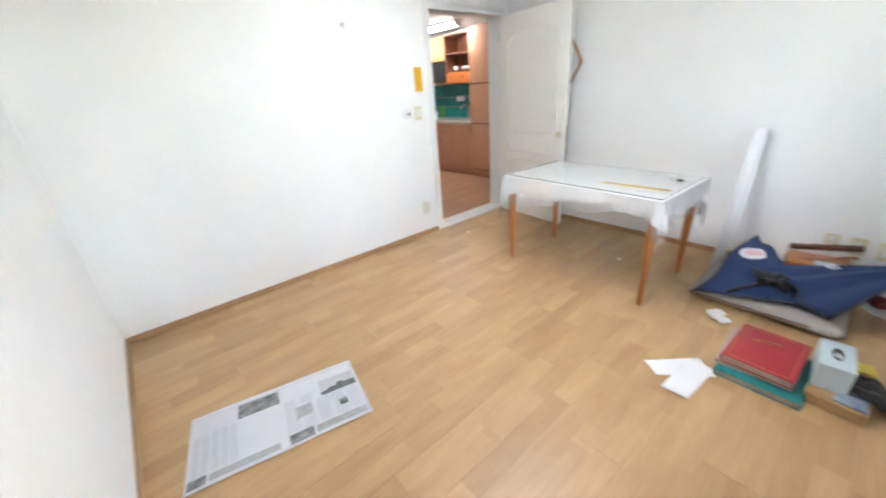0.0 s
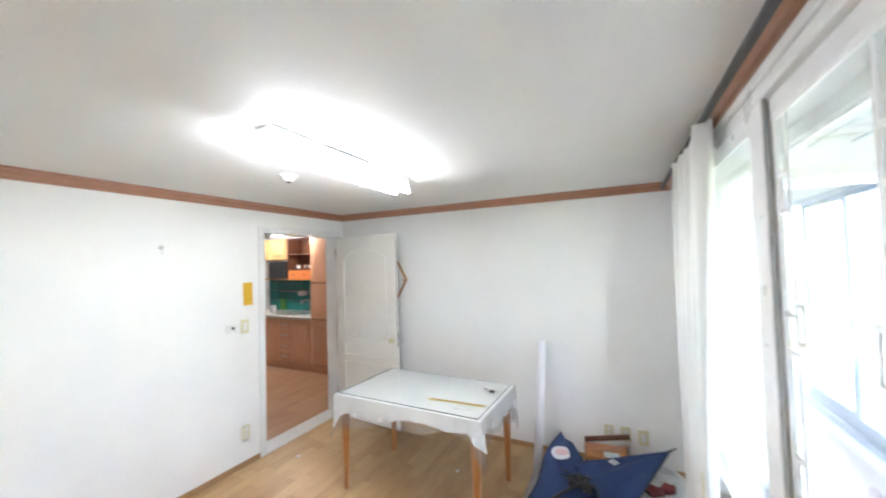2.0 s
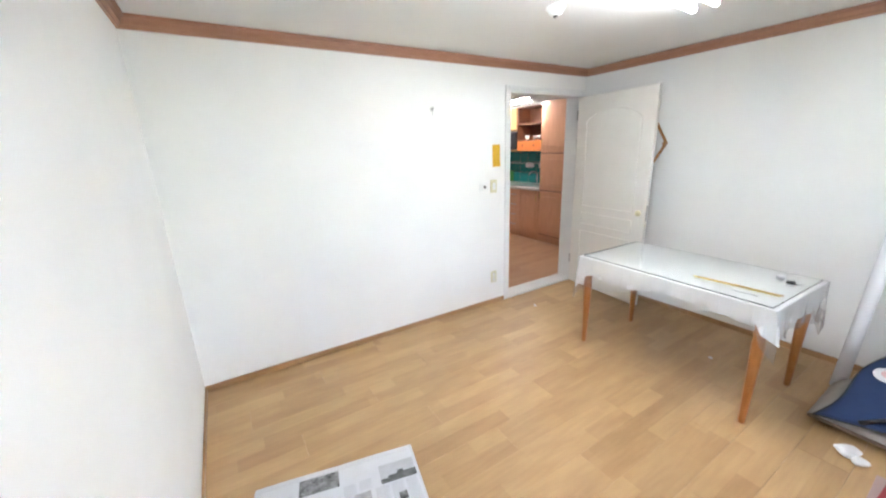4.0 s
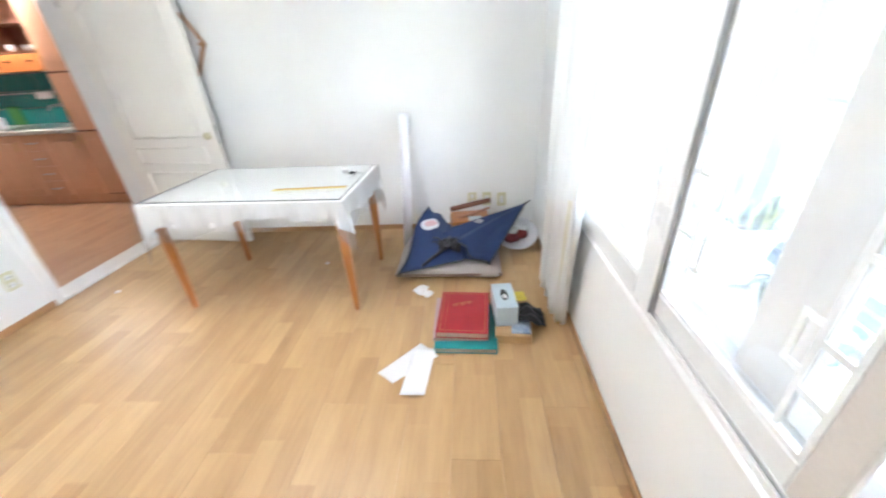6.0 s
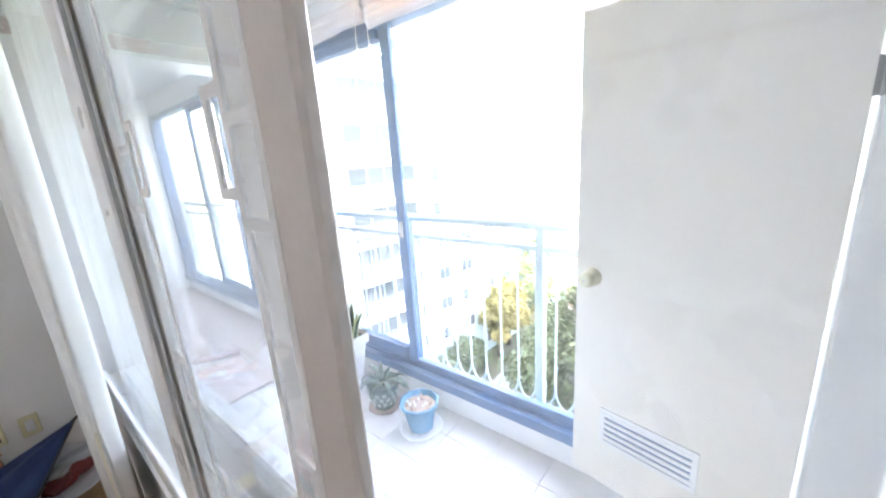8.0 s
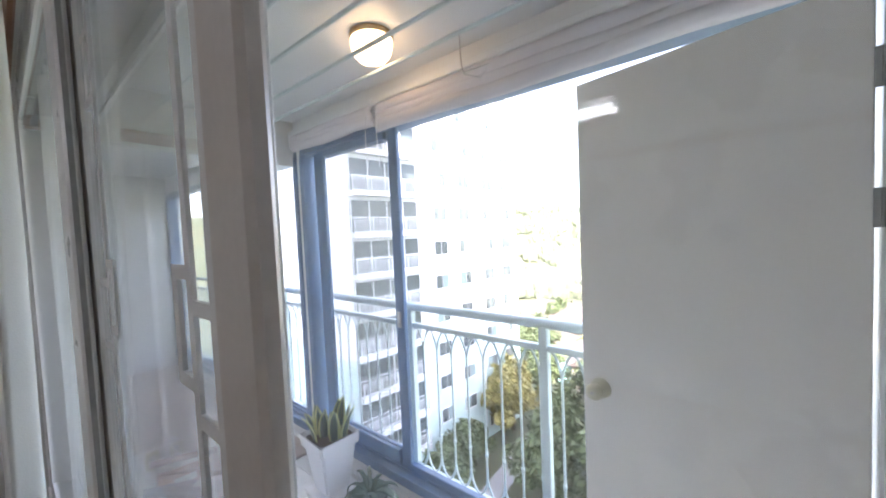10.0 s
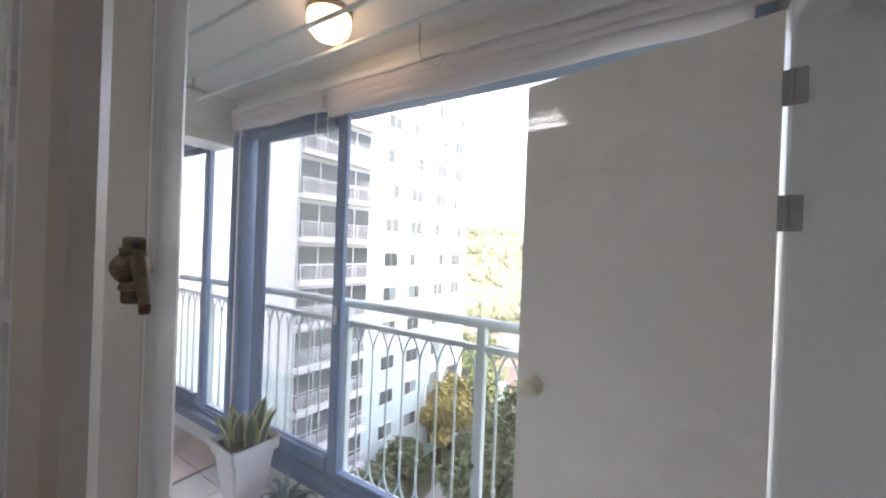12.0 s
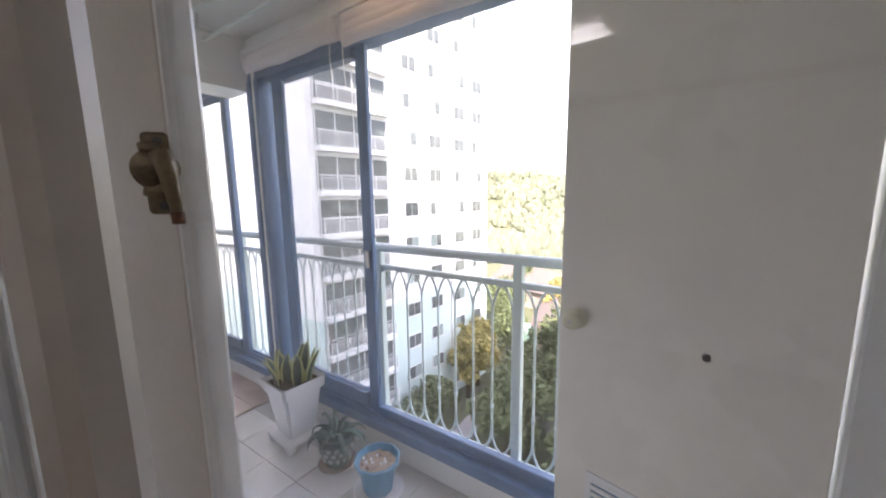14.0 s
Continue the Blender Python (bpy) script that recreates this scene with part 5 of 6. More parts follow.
def balcony():
    before = set(scene.objects)
    struct(boxes("slab_balcony", GROUT, None, (BX0, -4.1, BZ - 0.2, 5.02, BY1, BZ - 0.012)), "concrete balcony slab", "slab")
    struct(boxes("ceiling_balcony", WHITE_PAINT, None, (BX0, -4.1, BH, 5.02, BY1, BH + 0.2)), "white painted balcony ceiling", "ceiling")
    struct(boxes("beam_balcony", WHITE_PAINT, None, (BX0, -0.215, 2.0, 4.78, 0.055, BH)), "white painted balcony beam", "beam")
    struct(boxes("curb_balcony", WHITE_PAINT, None, (4.78, -4.1, BZ - 0.012, 4.90, BY1, -0.10)), "low white balcony curb", "curb")
    struct(boxes("wall_window_head", WHITE_PAINT, None, (4.78, -4.1, 2.12, 4.90, BY1, BH)), "white wall strip over the balcony windows", "wall")
    struct(boxes("wall_balcony_end", WHITE_PAINT, None, (BX0, BY1, BZ - 0.2, 5.02, BY1 + 0.15, BH + 0.2), (BX0, -4.25, BZ - 0.2, 5.02, -4.1, BH + 0.2)), "white balcony end wall", "wall")
    struct(boxes("wall_house", WALLPAPER, None, (BX0 - 0.26, 0.16, -0.3, BX0, 0.5, H), (BX0 - 0.26, 2.9, -0.3, BX0, BY1 + 0.15, H), (BX0 - 0.26, 0.5, 2.1, BX0, 2.9, H), (BX0 - 0.26, 0.16, H, BX0, BY1 + 0.15, H + 0.2), (BX0 - 0.001, -4.1, 2.32, BX0 + 0.001, -4.09, 2.33)), "white house wall beside the balcony", "wall")
    struct(boxes("wall_neighbour_room", WALLPAPER, None, (-0.1, BY1, -0.3, BX0, BY1 + 0.15, H), (-0.15, 1.7, -0.3, 0.0, BY1 + 0.15, H), (0.0, 1.69, -0.3, 0.2, 1.7, H), (0.0, 0.16, H, BX0 - 0.26, BY1 + 0.15, H + 0.15), (0.0, 0.16, -0.3, BX0, BY1, -0.02)), "plain closing walls of the next room", "wall")
    # outer wall piers
    struct(boxes("wall_pier", WHITE_PAINT, None, (4.78, -0.30, -0.10, 4.90, -0.25, 2.12)), "white pier between two balcony windows", "wall")
    struct(boxes("wall_pier_closet", WHITE_PAINT, None, (4.78, -4.1, -0.10, 4.90, -3.21, 2.12)), "white pier beside the balcony closet", "wall")

    def blue_window(y0, y1, mull, panes, label):
        w = thing("window_balcony", label, "window", kind="structure")
        x0, x1 = 4.775, 4.885
        boxes("frame_bottom", BLUE, w, (x0 - 0.03, y0, -0.10, x1, y1, -0.035), bev=0.004)
        for dx in (0.015, 0.05, 0.085):
            boxes("rail_track", BLUE, w, (x0 + dx, y0 + 0.05, -0.034, x0 + dx + 0.008, y1 - 0.05, -0.015))
        boxes("frame_top", BLUE, w, (x0, y0, 2.07, x1, y1, 2.12), bev=0.004)
        for a in (y0, y1 - 0.05):
            boxes("frame_side", BLUE, w, (x0 - 0.01, a, -0.035, x1, a + 0.05, 2.07), bev=0.004)
        for i, m_ in enumerate(mull):
            boxes("sash_stile", BLUE, w, (x0 + 0.02 + 0.035 * (i % 2), m_ - 0.038, -0.015, x0 + 0.05 + 0.035 * (i % 2), m_ + 0.038, 2.07), bev=0.004)
        for i, (a, b) in enumerate(panes):
            xx = x0 + 0.035 + 0.035 * (i % 2)
            boxes("sash_bottom", BLUE, w, (xx - 0.014, a, -0.015, xx + 0.014, b, 0.075), bev=0.004)
            boxes("sash_top", BLUE, w, (xx - 0.014, a, 2.02, xx + 0.014, b, 2.07), bev=0.003)
            p = boxes("pane", GLASS, w, (xx - 0.002, a, 0.075, xx + 0.002, b, 2.02))
            p.visible_shadow = False
        return w

    w1 = blue_window(-3.165, -0.30, (-1.295, -1.26, -0.53, -0.44), [(-1.225, -0.57), (-1.225, -0.48)], "blue aluminium sliding balcony window, one half open")
    bm = bmesh.new()
    bx(bm, 4.782, -1.31, 0.87, 4.795, -1.28, 0.97, bev=0.004)
    part("latch", bm, STEEL, w1)
    boxes("frame_bottom_open", BLUE, w1, (4.79, -3.115, -0.015, 4.83, -1.335, 0.03), bev=0.004)
    blue_window(-0.25, 3.19, (0.215, 0.265, 1.1, 2.0), [(0.30, 1.06), (1.14, 1.96)], "blue aluminium sliding balcony window in the far section")

    def baluster_mesh(step, z0, z1):
        bm = bmesh.new()
        r = 0.0065
        tube(bm, [(0, 0, z0 + 0.11), (0, 0, (z0 + z1) / 2), (0, 0, z1 - 0.12)], r, 6, caps=False)
        arch = [(0, step * f, z1 - 0.12 + 0.12 * math.sin(min(f, 1 - f) * math.pi) ** 0.8) for f in (0, 0.08, 0.18, 0.3, 0.42, 0.5, 0.58, 0.7, 0.82, 0.92, 1)]
        tube(bm, arch, r, 6, caps=False)
        u = [(0, step * f, z0 + 0.11 - 0.11 * math.sin(f * math.pi) ** 0.6) for f in (0, 0.05, 0.13, 0.25, 0.4, 0.5, 0.6, 0.75, 0.87, 0.95, 1)]
        tube(bm, u, r, 6, caps=False)
        tube(bm, [(0, 0, z0 + 0.24), (0, 0, z0 + 0.26)], 0.011, 8)
        return mesh_of("baluster", bm, MINT, True)

    def railing(y0, y1, posts, label):
        rl = thing("railing", label, "railing")
        x, zt = 4.945, 0.97
        bm = bmesh.new()
        tube(bm, [(x, y0, zt), (x, y1, zt)], 0.026, 12)
        part("top_rail", bm, MINT, rl, smooth=True)
        boxes("middle_rail", MINT, rl, (x - 0.016, y0, zt - 0.135, x + 0.016, y1, zt - 0.105), bev=0.004)
        boxes("bottom_rail", MINT, rl, (x - 0.016, y0, -0.10, x + 0.016, y1, -0.075), bev=0.004)
        for p in posts:
            boxes("post", MINT, rl, (x - 0.022, p - 0.022, BZ - 0.012, x + 0.022, p + 0.022, zt - 0.01), bev=0.004)
        step = 0.112
        me = baluster_mesh(step, -0.075, zt - 0.135)
        k = 0
        while y0 + 0.03 + step * (k + 1) < y1:
            o = new("baluster", me)
            o.parent = rl
            o.location = (x, y0 + 0.03 + step * k, 0)
            k += 1

    railing(-3.385, -0.30, (-3.235, -2.15, -1.24, -0.325), "mint green metal balcony railing with arched balusters")
    railing(-0.26, 3.15, (0.40, 1.1, 2.1, 3.1), "mint green metal railing of the far balcony section")

    for y0, y1, z0, n in ((-1.235, -0.285, 2.085, 3), (-3.105, -1.245, 2.04, 3)):
        b = thing("roman_blind", "pulled-up pinkish white fabric blind over the window", "blind", group="blinds")
        boxes("head_rail", WHITE_PAINT, b, (4.70, y0, 2.20, 4.775, y1, 2.235), bev=0.004)
        for k in range(n):
            bm = bmesh.new()
            zz = z0 + 0.03 + k * (2.19 - z0 - 0.03) / n
            sheet(bm, 6, 30, lambda u, v: (4.735 - 0.034 * math.sin(u * math.pi) - 0.004 * k + 0.004 * math.sin(v * 25 + k), y0 + 0.01 + (y1 - y0 - 0.02) * v, zz - 0.028 + 0.085 * u + 0.005 * math.sin(v * 9 + k * 2)))
            thick(part("fold", bm, BLIND, b, smooth=True), 0.004)
        bm = bmesh.new()
        yy = -1.30 if y0 < -2 else -1.20
        tube(bm, [(4.69, yy, 2.2), (4.688, yy + 0.01, 2.0), (4.69, yy, 1.83)], 0.0025, 5)
        part("cord", bm, POT_WHITE, b)

    dry = thing("drying_rack", "ceiling drying rack with pale mint rods", "drying rack")
    for x in (3.90, 4.09, 4.29, 4.47):
        bm = bmesh.new()
        tube(bm, [(x, -2.85, 2.215), (x, -0.32, 2.215)], 0.0095, 8)
        part("rod", bm, MINT, dry)
    for y in (-2.72, -0.42):
        boxes("crossbar", STEEL, dry, (3.86, y - 0.012, 2.228, 4.51, y + 0.012, 2.244), bev=0.003)
        for x in (3.97, 4.40):
            boxes("scissor_arm", STEEL, dry, (x - 0.008, y - 0.006, 2.244, x + 0.008, y + 0.006, BH))
    bm = bmesh.new()
    tube(bm, [(4.47, -2.05, 2.205), (4.47, -2.052, 2.10), (4.475, -2.06, 2.055), (4.50, -2.12, 2.03), (4.47, -2.18, 2.055), (4.475, -2.06, 2.06)], 0.003, 6)
    hg = part("wire_hanger", bm, STEEL, None)
    tagged(hg, "thin wire hanger hooked on the drying rod", "hanger")

    lamp = thing("balcony_lamp", "round warm glowing balcony ceiling lamp", "ceiling lamp", (4.40, -1.615, BH))
    bm = bmesh.new()
    lathe(bm, [(0.098, -0.001), (0.098, -0.02), (0.09, -0.026)], n=32)
    part("base", bm, BRASS, lamp, smooth=True)
    bm = bmesh.new()
    lathe(bm, [(0.092, -0.022), (0.094, -0.05), (0.085, -0.085), (0.062, -0.112), (0.03, -0.126), (0.005, -0.13)], n=32)
    part("glass_dome", bm, WARM_GLASS, lamp, smooth=True)

    # closet partition, frame and open door
    struct(boxes("wall_closet", WHITE_PAINT, None, (4.62, -3.226, BZ, 4.78, -3.156, 2.12), (BX0, -3.226, 1.99, 4.78, -3.156, BH), (BX0, -3.226, BZ - 0.012, 4.62, -3.156, -0.13)), "white partition of the balcony closet", "wall")
    cf = thing("closet_door_frame", "white painted closet door frame with a raised sill", "door frame", kind="structure")
    boxes("jamb", WHITE_PAINT, cf, (4.545, -3.34, -0.13, 4.62, -3.144, 1.99), bev=0.006)
    boxes("jamb", WHITE_PAINT, cf, (BX0, -3.238, -0.13, BX0 + 0.07, -3.144, 1.99), bev=0.006)
    boxes("head", WHITE_PAINT, cf, (BX0 + 0.07, -3.238, 1.925, 4.545, -3.144, 1.99), bev=0.006)
    boxes("sill", WHITE_PAINT, cf, (BX0 + 0.07, -3.238, -0.13, 4.545, -3.144, -0.09), bev=0.006)
    e = Vector((4.717 - 4.575, -2.429 + 3.147, 0))
    ang, wd = math.degrees(math.atan2(e.y, e.x)), e.length
    d = thing("closet_door", "off-white painted plywood closet door standing open, scuffed", "door", (4.575, -3.147, 0), ang)
    boxes("leaf", OLD_DOOR, d, (0.01, 0.0, -0.14, wd, 0.034, 1.965), bev=0.003)
    for y, s in ((0.034, -1), (0.0, 1)):
        bm = bmesh.new()
        lathe(bm, [(0.038, 0), (0.038, 0.006), (0.016, 0.012), (0.016, 0.03), (0.028, 0.04), (0.031, 0.055), (0.026, 0.066), (0.012, 0.068)], n=24)
        k = part("knob", bm, IVORY, d, "ivory knob with a steel keyhole", smooth=True)
        k.matrix_local = pose(wd - 0.070, y, 0.832, 90 * s)
        bm = bmesh.new()
        tube(bm, [(0, 0, 0.068), (0, 0, 0.0705)], 0.006, 12)
        kk = part("keyhole", bm, STEEL, k)
    for z in (1.45, 1.763, 0.02):
        bm = bmesh.new()
        bx(bm, -0.035, 0.035, z - 0.045, 0.012, 0.0375, z + 0.045, bev=0.001)
        tube(bm, [(-0.006, 0.038, z - 0.045), (-0.006, 0.038, z + 0.045)], 0.006, 8)
        part("hinge", bm, DULL_STEEL, d)
    bm = bmesh.new()
    x0, x1, z0, z1 = wd * 0.36, wd * 0.80, 0.10, 0.235
    for yy in (0.034,):
        bx(bm, x0 - 0.02, yy, z0 - 0.02, x1 + 0.02, yy + 0.006, z0, bev=0.001)
        bx(bm, x0 - 0.02, yy, z1, x1 + 0.02, yy + 0.006, z1 + 0.02, bev=0.001)
        bx(bm, x0 - 0.02, yy, z0, x0, yy + 0.006, z1)
        bx(bm, x1, yy, z0, x1 + 0.02, yy + 0.006, z1)
    vent = part("vent_frame", bm, WHITE_PAINT, d)
    # Blue sheet added for the window sill seen through the open slats.
    boxes("vent_gap_view", BLUE, vent, (x0, 0.0342, z0, x1, 0.0348, z1))
    for k in range(5):
        boxes("vent_slat", WHITE_PAINT, vent, (x0, 0.0350, z0 + 0.006 + k * 0.028, x1, 0.0395, z0 + 0.022 + k * 0.028))

    # closet content
    struct(boxes("floor_closet", GROUT, None, (BX0, -4.1, BZ - 0.012, 4.78, -3.21, -0.13)), "raised closet floor", "floor")
    bk = thing("plastic_basket", "grey plastic basket in the balcony closet", "basket", (4.20, -3.42, -0.1295))
    bm = bmesh.new()
    lathe(bm, [(0.12, 0), (0.15, 0.22), (0.155, 0.22), (0.155, 0.235), (0.145, 0.235), (0.115, 0.01)], n=20)
    part("shell", bm, surface("grey_blue_plastic", (0.20, 0.22, 0.26)), bk, smooth=True)
    for x, y, hh, r, m, c in ((4.12, -3.235, 0.20, 0.045, YELLOW, "yellow"), (4.24, -3.26, 0.27, 0.035, surface("pink_plastic", (0.55, 0.22, 0.20)), "pink")):
        bm = bmesh.new()
        lathe(bm, [(r, 0), (r, hh * 0.6), (r * 0.35, hh * 0.8), (r * 0.35, hh)], n=16)
        o = part("detergent_bottle", bm, m, None, smooth=True)
        o.location = (x, y, -0.1295)
        tagged(o, c + " plastic detergent bottle in the closet", "bottle")
    bm = bmesh.new()
    tube(bm, [(4.30, -3.25, -0.129), (4.34, -3.55, 0.75)], 0.012, 8)
    tagged(part("broom_stick", bm, POT_WHITE, None), "white broom stick leaning in the closet", "broom")
    for ob in set(scene.objects) - before:
        if ob.parent is None:
            ob.location += BALCONY


balcony()
BZ, BY0, BY1 = BZ + BALCONY.z, BY0 + BALCONY.y, BY1 + BALCONY.y


# ---- plants ----
def blade(bm, base, direction, length, width, curl, twist=0.0, n=10, lift=1.0):
    d = Vector((*direction, 0)).normalized()
    s = Vector((-d.y, d.x, 0))
    rows = []
    p, el = Vector(base), math.radians(88 * lift)
    for i in range(n + 1):
        f = i / n
        w = width * (0.55 + 0.9 * f - 1.45 * f ** 2.4) if f < 1 else 0.0004
        w = max(w, 0.0005)
        tw = twist * f
        sd = s * math.cos(tw) + Vector((0, 0, 1)) * math.sin(tw)
        m = Vector((-d.x * math.sin(el), -d.y * math.sin(el), math.cos(el))) * (-w * 0.25)
        rows.append((p - sd * w, p + m, p + sd * w))
        el -= curl / n
        p = p + (d * math.cos(el) + Vector((0, 0, 1)) * math.sin(el)) * (length / n)
    vs = [[bm.verts.new(q) for q in r] for r in rows]
    for a, b in zip(vs, vs[1:]):
        for k in range(2):
            bm.faces.new((a[k], a[k + 1], b[k + 1], b[k]))
    return rows


def plants():
    rnd = random.Random(11)
    px, py = 4.565, -0.775
    stand = thing("plant_stand", "square white plastic plant stand on short feet", "plant stand", (px, py, BZ), -4)
    boxes("board", POT_WHITE, stand, (-0.125, -0.125, 0.045, 0.125, 0.125, 0.066), bev=0.008)
    for sx in (-1, 1):
        for sy in (-1, 1):
            boxes("foot", POT_WHITE, stand, (sx * 0.095 - 0.022, sy * 0.095 - 0.022, 0.0, sx * 0.095 + 0.022, sy * 0.095 + 0.022, 0.0445), bev=0.008)
    pot = thing("potted_snake_plant", "snake plant with yellow-edged leaves in a tall white pot", "potted plant", (px, py, BZ + 0.0705), -4)
    bm = bmesh.new()
    prof = [(0.078, 0.0), (0.114, 0.30), (0.130, 0.305), (0.132, 0.375), (0.122, 0.375), (0.117, 0.32)]
    rings = []
    for h, z in prof:
        rings.append([bm.verts.new((sx * h, sy * h, z)) for sx, sy in ((-1, -1), (1, -1), (1, 1), (-1, 1))])
    for a, b in zip(rings, rings[1:]):
        for k in range(4):
            bm.faces.new((a[k], a[(k + 1) % 4], b[(k + 1) % 4], b[k]))
    bm.faces.new(rings[0][::-1])
    bmesh.ops.bevel(bm, geom=[e for e in bm.edges if abs(e.verts[0].co.z - e.verts[1].co.z) > 0.04], offset=0.012, segments=2, affect="EDGES")
    part("pot", bm, POT_WHITE, pot)
    bm = bmesh.new()
    sheet(bm, 12, 12, lambda u, v: (-0.118 + 0.236 * u, -0.118 + 0.236 * v, 0.345 + 0.012 * noise.noise((u * 9, v * 9, 0))))
    part("soil", bm, SOIL, pot, smooth=True)
    stand.scale = pot.scale = (1.06, 1.06, 0.95)
    pot.location.z = BZ + 0.0705 * 0.95
    for k in range(12):
        a = k * 2.4 + 0.5
        r = 0.015 + 0.035 * rnd.random()
        cx = -0.05 if k % 2 else 0.05
        base = (-cx * 0.9 + r * math.cos(a), cx * 1.1 + r * math.sin(a), 0.34)
        ln = rnd.uniform(0.17, 0.22) if k % 2 == 0 else rnd.uniform(0.22, 0.28)
        dr = (math.cos(a) - cx * 12, math.sin(a) + cx * 14)
        tw = rnd.uniform(-0.9, 0.9)
        cu = rnd.uniform(0.3, 0.8)
        bm = bmesh.new()
        rows = blade(bm, base, dr, ln, 0.043, cu, tw)
        leaf = thick(part("leaf", bm, LEAF_DARK, pot, smooth=True), 0.003)
        bm = bmesh.new()
        for side in (0, 2):
            vs = []
            for q in rows:
                inner = q[side].lerp(q[1], 0.34)
                off = Vector((0, 0, 0)) + (q[side] - q[1]) * 0.06
                vs.append((bm.verts.new(q[side] + off), bm.verts.new(inner + Vector((0, 0, 0.0)) + off)))
            for a_, b_ in zip(vs, vs[1:]):
                bm.faces.new((a_[0], a_[1], b_[1], b_[0]))
        thick(part("leaf_margin", bm, LEAF_EDGE, leaf, "yellow leaf margin", smooth=True), 0.0055)

    ax, ay = 4.565, -1.165
    sau = bmesh.new()
    lathe(sau, [(0.07, 0), (0.105, 0.012), (0.11, 0.018), (0.10, 0.018), (0.06, 0.008)], n=28)
    o = part("saucer", sau, surface("clay_saucer", (0.36, 0.28, 0.23)), None, smooth=True)
    o.location = (ax, ay, BZ)
    tagged(o, "clay saucer under the patterned pot", "saucer")
    ag = thing("potted_agave", "grey-green rosette plant in a dark patterned pot", "potted plant", (ax, ay, BZ + 0.0185))
    bm = bmesh.new()
    lathe(bm, [(0.062, 0), (0.082, 0.05), (0.092, 0.11), (0.095, 0.155), (0.10, 0.165), (0.094, 0.168), (0.088, 0.15), (0.0, 0.145)], n=28, close=False)
    body = part("pot", bm, POT_DARK, ag, smooth=True)
    ag.scale = (1.07, 1.07, 1.07)
    for row in range(3):
        for k in range(14):
            a = 2 * math.pi * (k + 0.5 * (row % 2)) / 14
            rr = 0.0795 + 0.0085 * row
            bm = bmesh.new()
            zc = 0.05 + 0.035 * row
            vs = []
            for da, dz in ((-0.13, -0.012), (0.13, -0.012), (0.13, 0.012), (-0.13, 0.012)):
                r0 = rr + 0.004 + dz * 0.2
                vs.append(bm.verts.new((r0 * math.cos(a + da), r0 * math.sin(a + da), zc + dz)))
            bm.faces.new(vs)
            thick(part("relief", bm, RELIEF, body), 0.003)
    for k in range(12):
        a = k * 2.39996
        bm = bmesh.new()
        blade(bm, (0.02 * math.cos(a), 0.02 * math.sin(a), 0.145), (math.cos(a), math.sin(a)), 0.15 + 0.09 * (k % 4) / 3, 0.017, 2.0 + 0.9 * rnd.random(), 0.2, lift=0.82)
        thick(part("leaf", bm, LEAF_BLUE, ag, smooth=True), 0.004)

    bxp, byp = 4.55, -1.505
    sau = bmesh.new()
    lathe(sau, [(0.09, 0), (0.125, 0.010), (0.132, 0.020), (0.120, 0.020), (0.08, 0.008)], n=32)
    o = part("saucer", sau, POT_WHITE, None, smooth=True)
    o.location = (bxp, byp, BZ)
    tagged(o, "wide white saucer under the blue pot", "saucer")
    bp = thing("blue_flowerpot", "empty blue glazed flowerpot filled with pebbly soil", "flowerpot", (bxp, byp, BZ + 0.0205))
    bm = bmesh.new()
    lathe(bm, [(0.068, 0), (0.085, 0.11), (0.088, 0.125), (0.105, 0.132), (0.108, 0.155), (0.098, 0.157), (0.086, 0.13), (0.082, 0.11)], n=10)
    part("pot", bm, POT_BLUE, bp)
    bp.scale = (1.12, 1.12, 1.12)
    bm = bmesh.new()
    lathe(bm, [(0.086, 0.128), (0.05, 0.134), (0.0, 0.136)], n=20, close=False)
    part("soil", bm, PEBBLE, bp, smooth=True)
    for k in range(26):
        bm = bmesh.new()
        bmesh.ops.create_icosphere(bm, subdivisions=1, radius=rnd.uniform(0.005, 0.011))
        for v in bm.verts:
            v.co *= 1 + 0.3 * noise.noise(v.co * 90)
        m = (PEBBLE, POT_WHITE, BROWN_WOOD)[k % 3]
        o = part("pebble", bm, m, bp)
        a, r = rnd.uniform(0, 6.28), 0.075 * rnd.random() ** 0.5
        o.location = (r * math.cos(a), r * math.sin(a), 0.136)


plants()


# ---- outdoors ----
GZ = -18.0


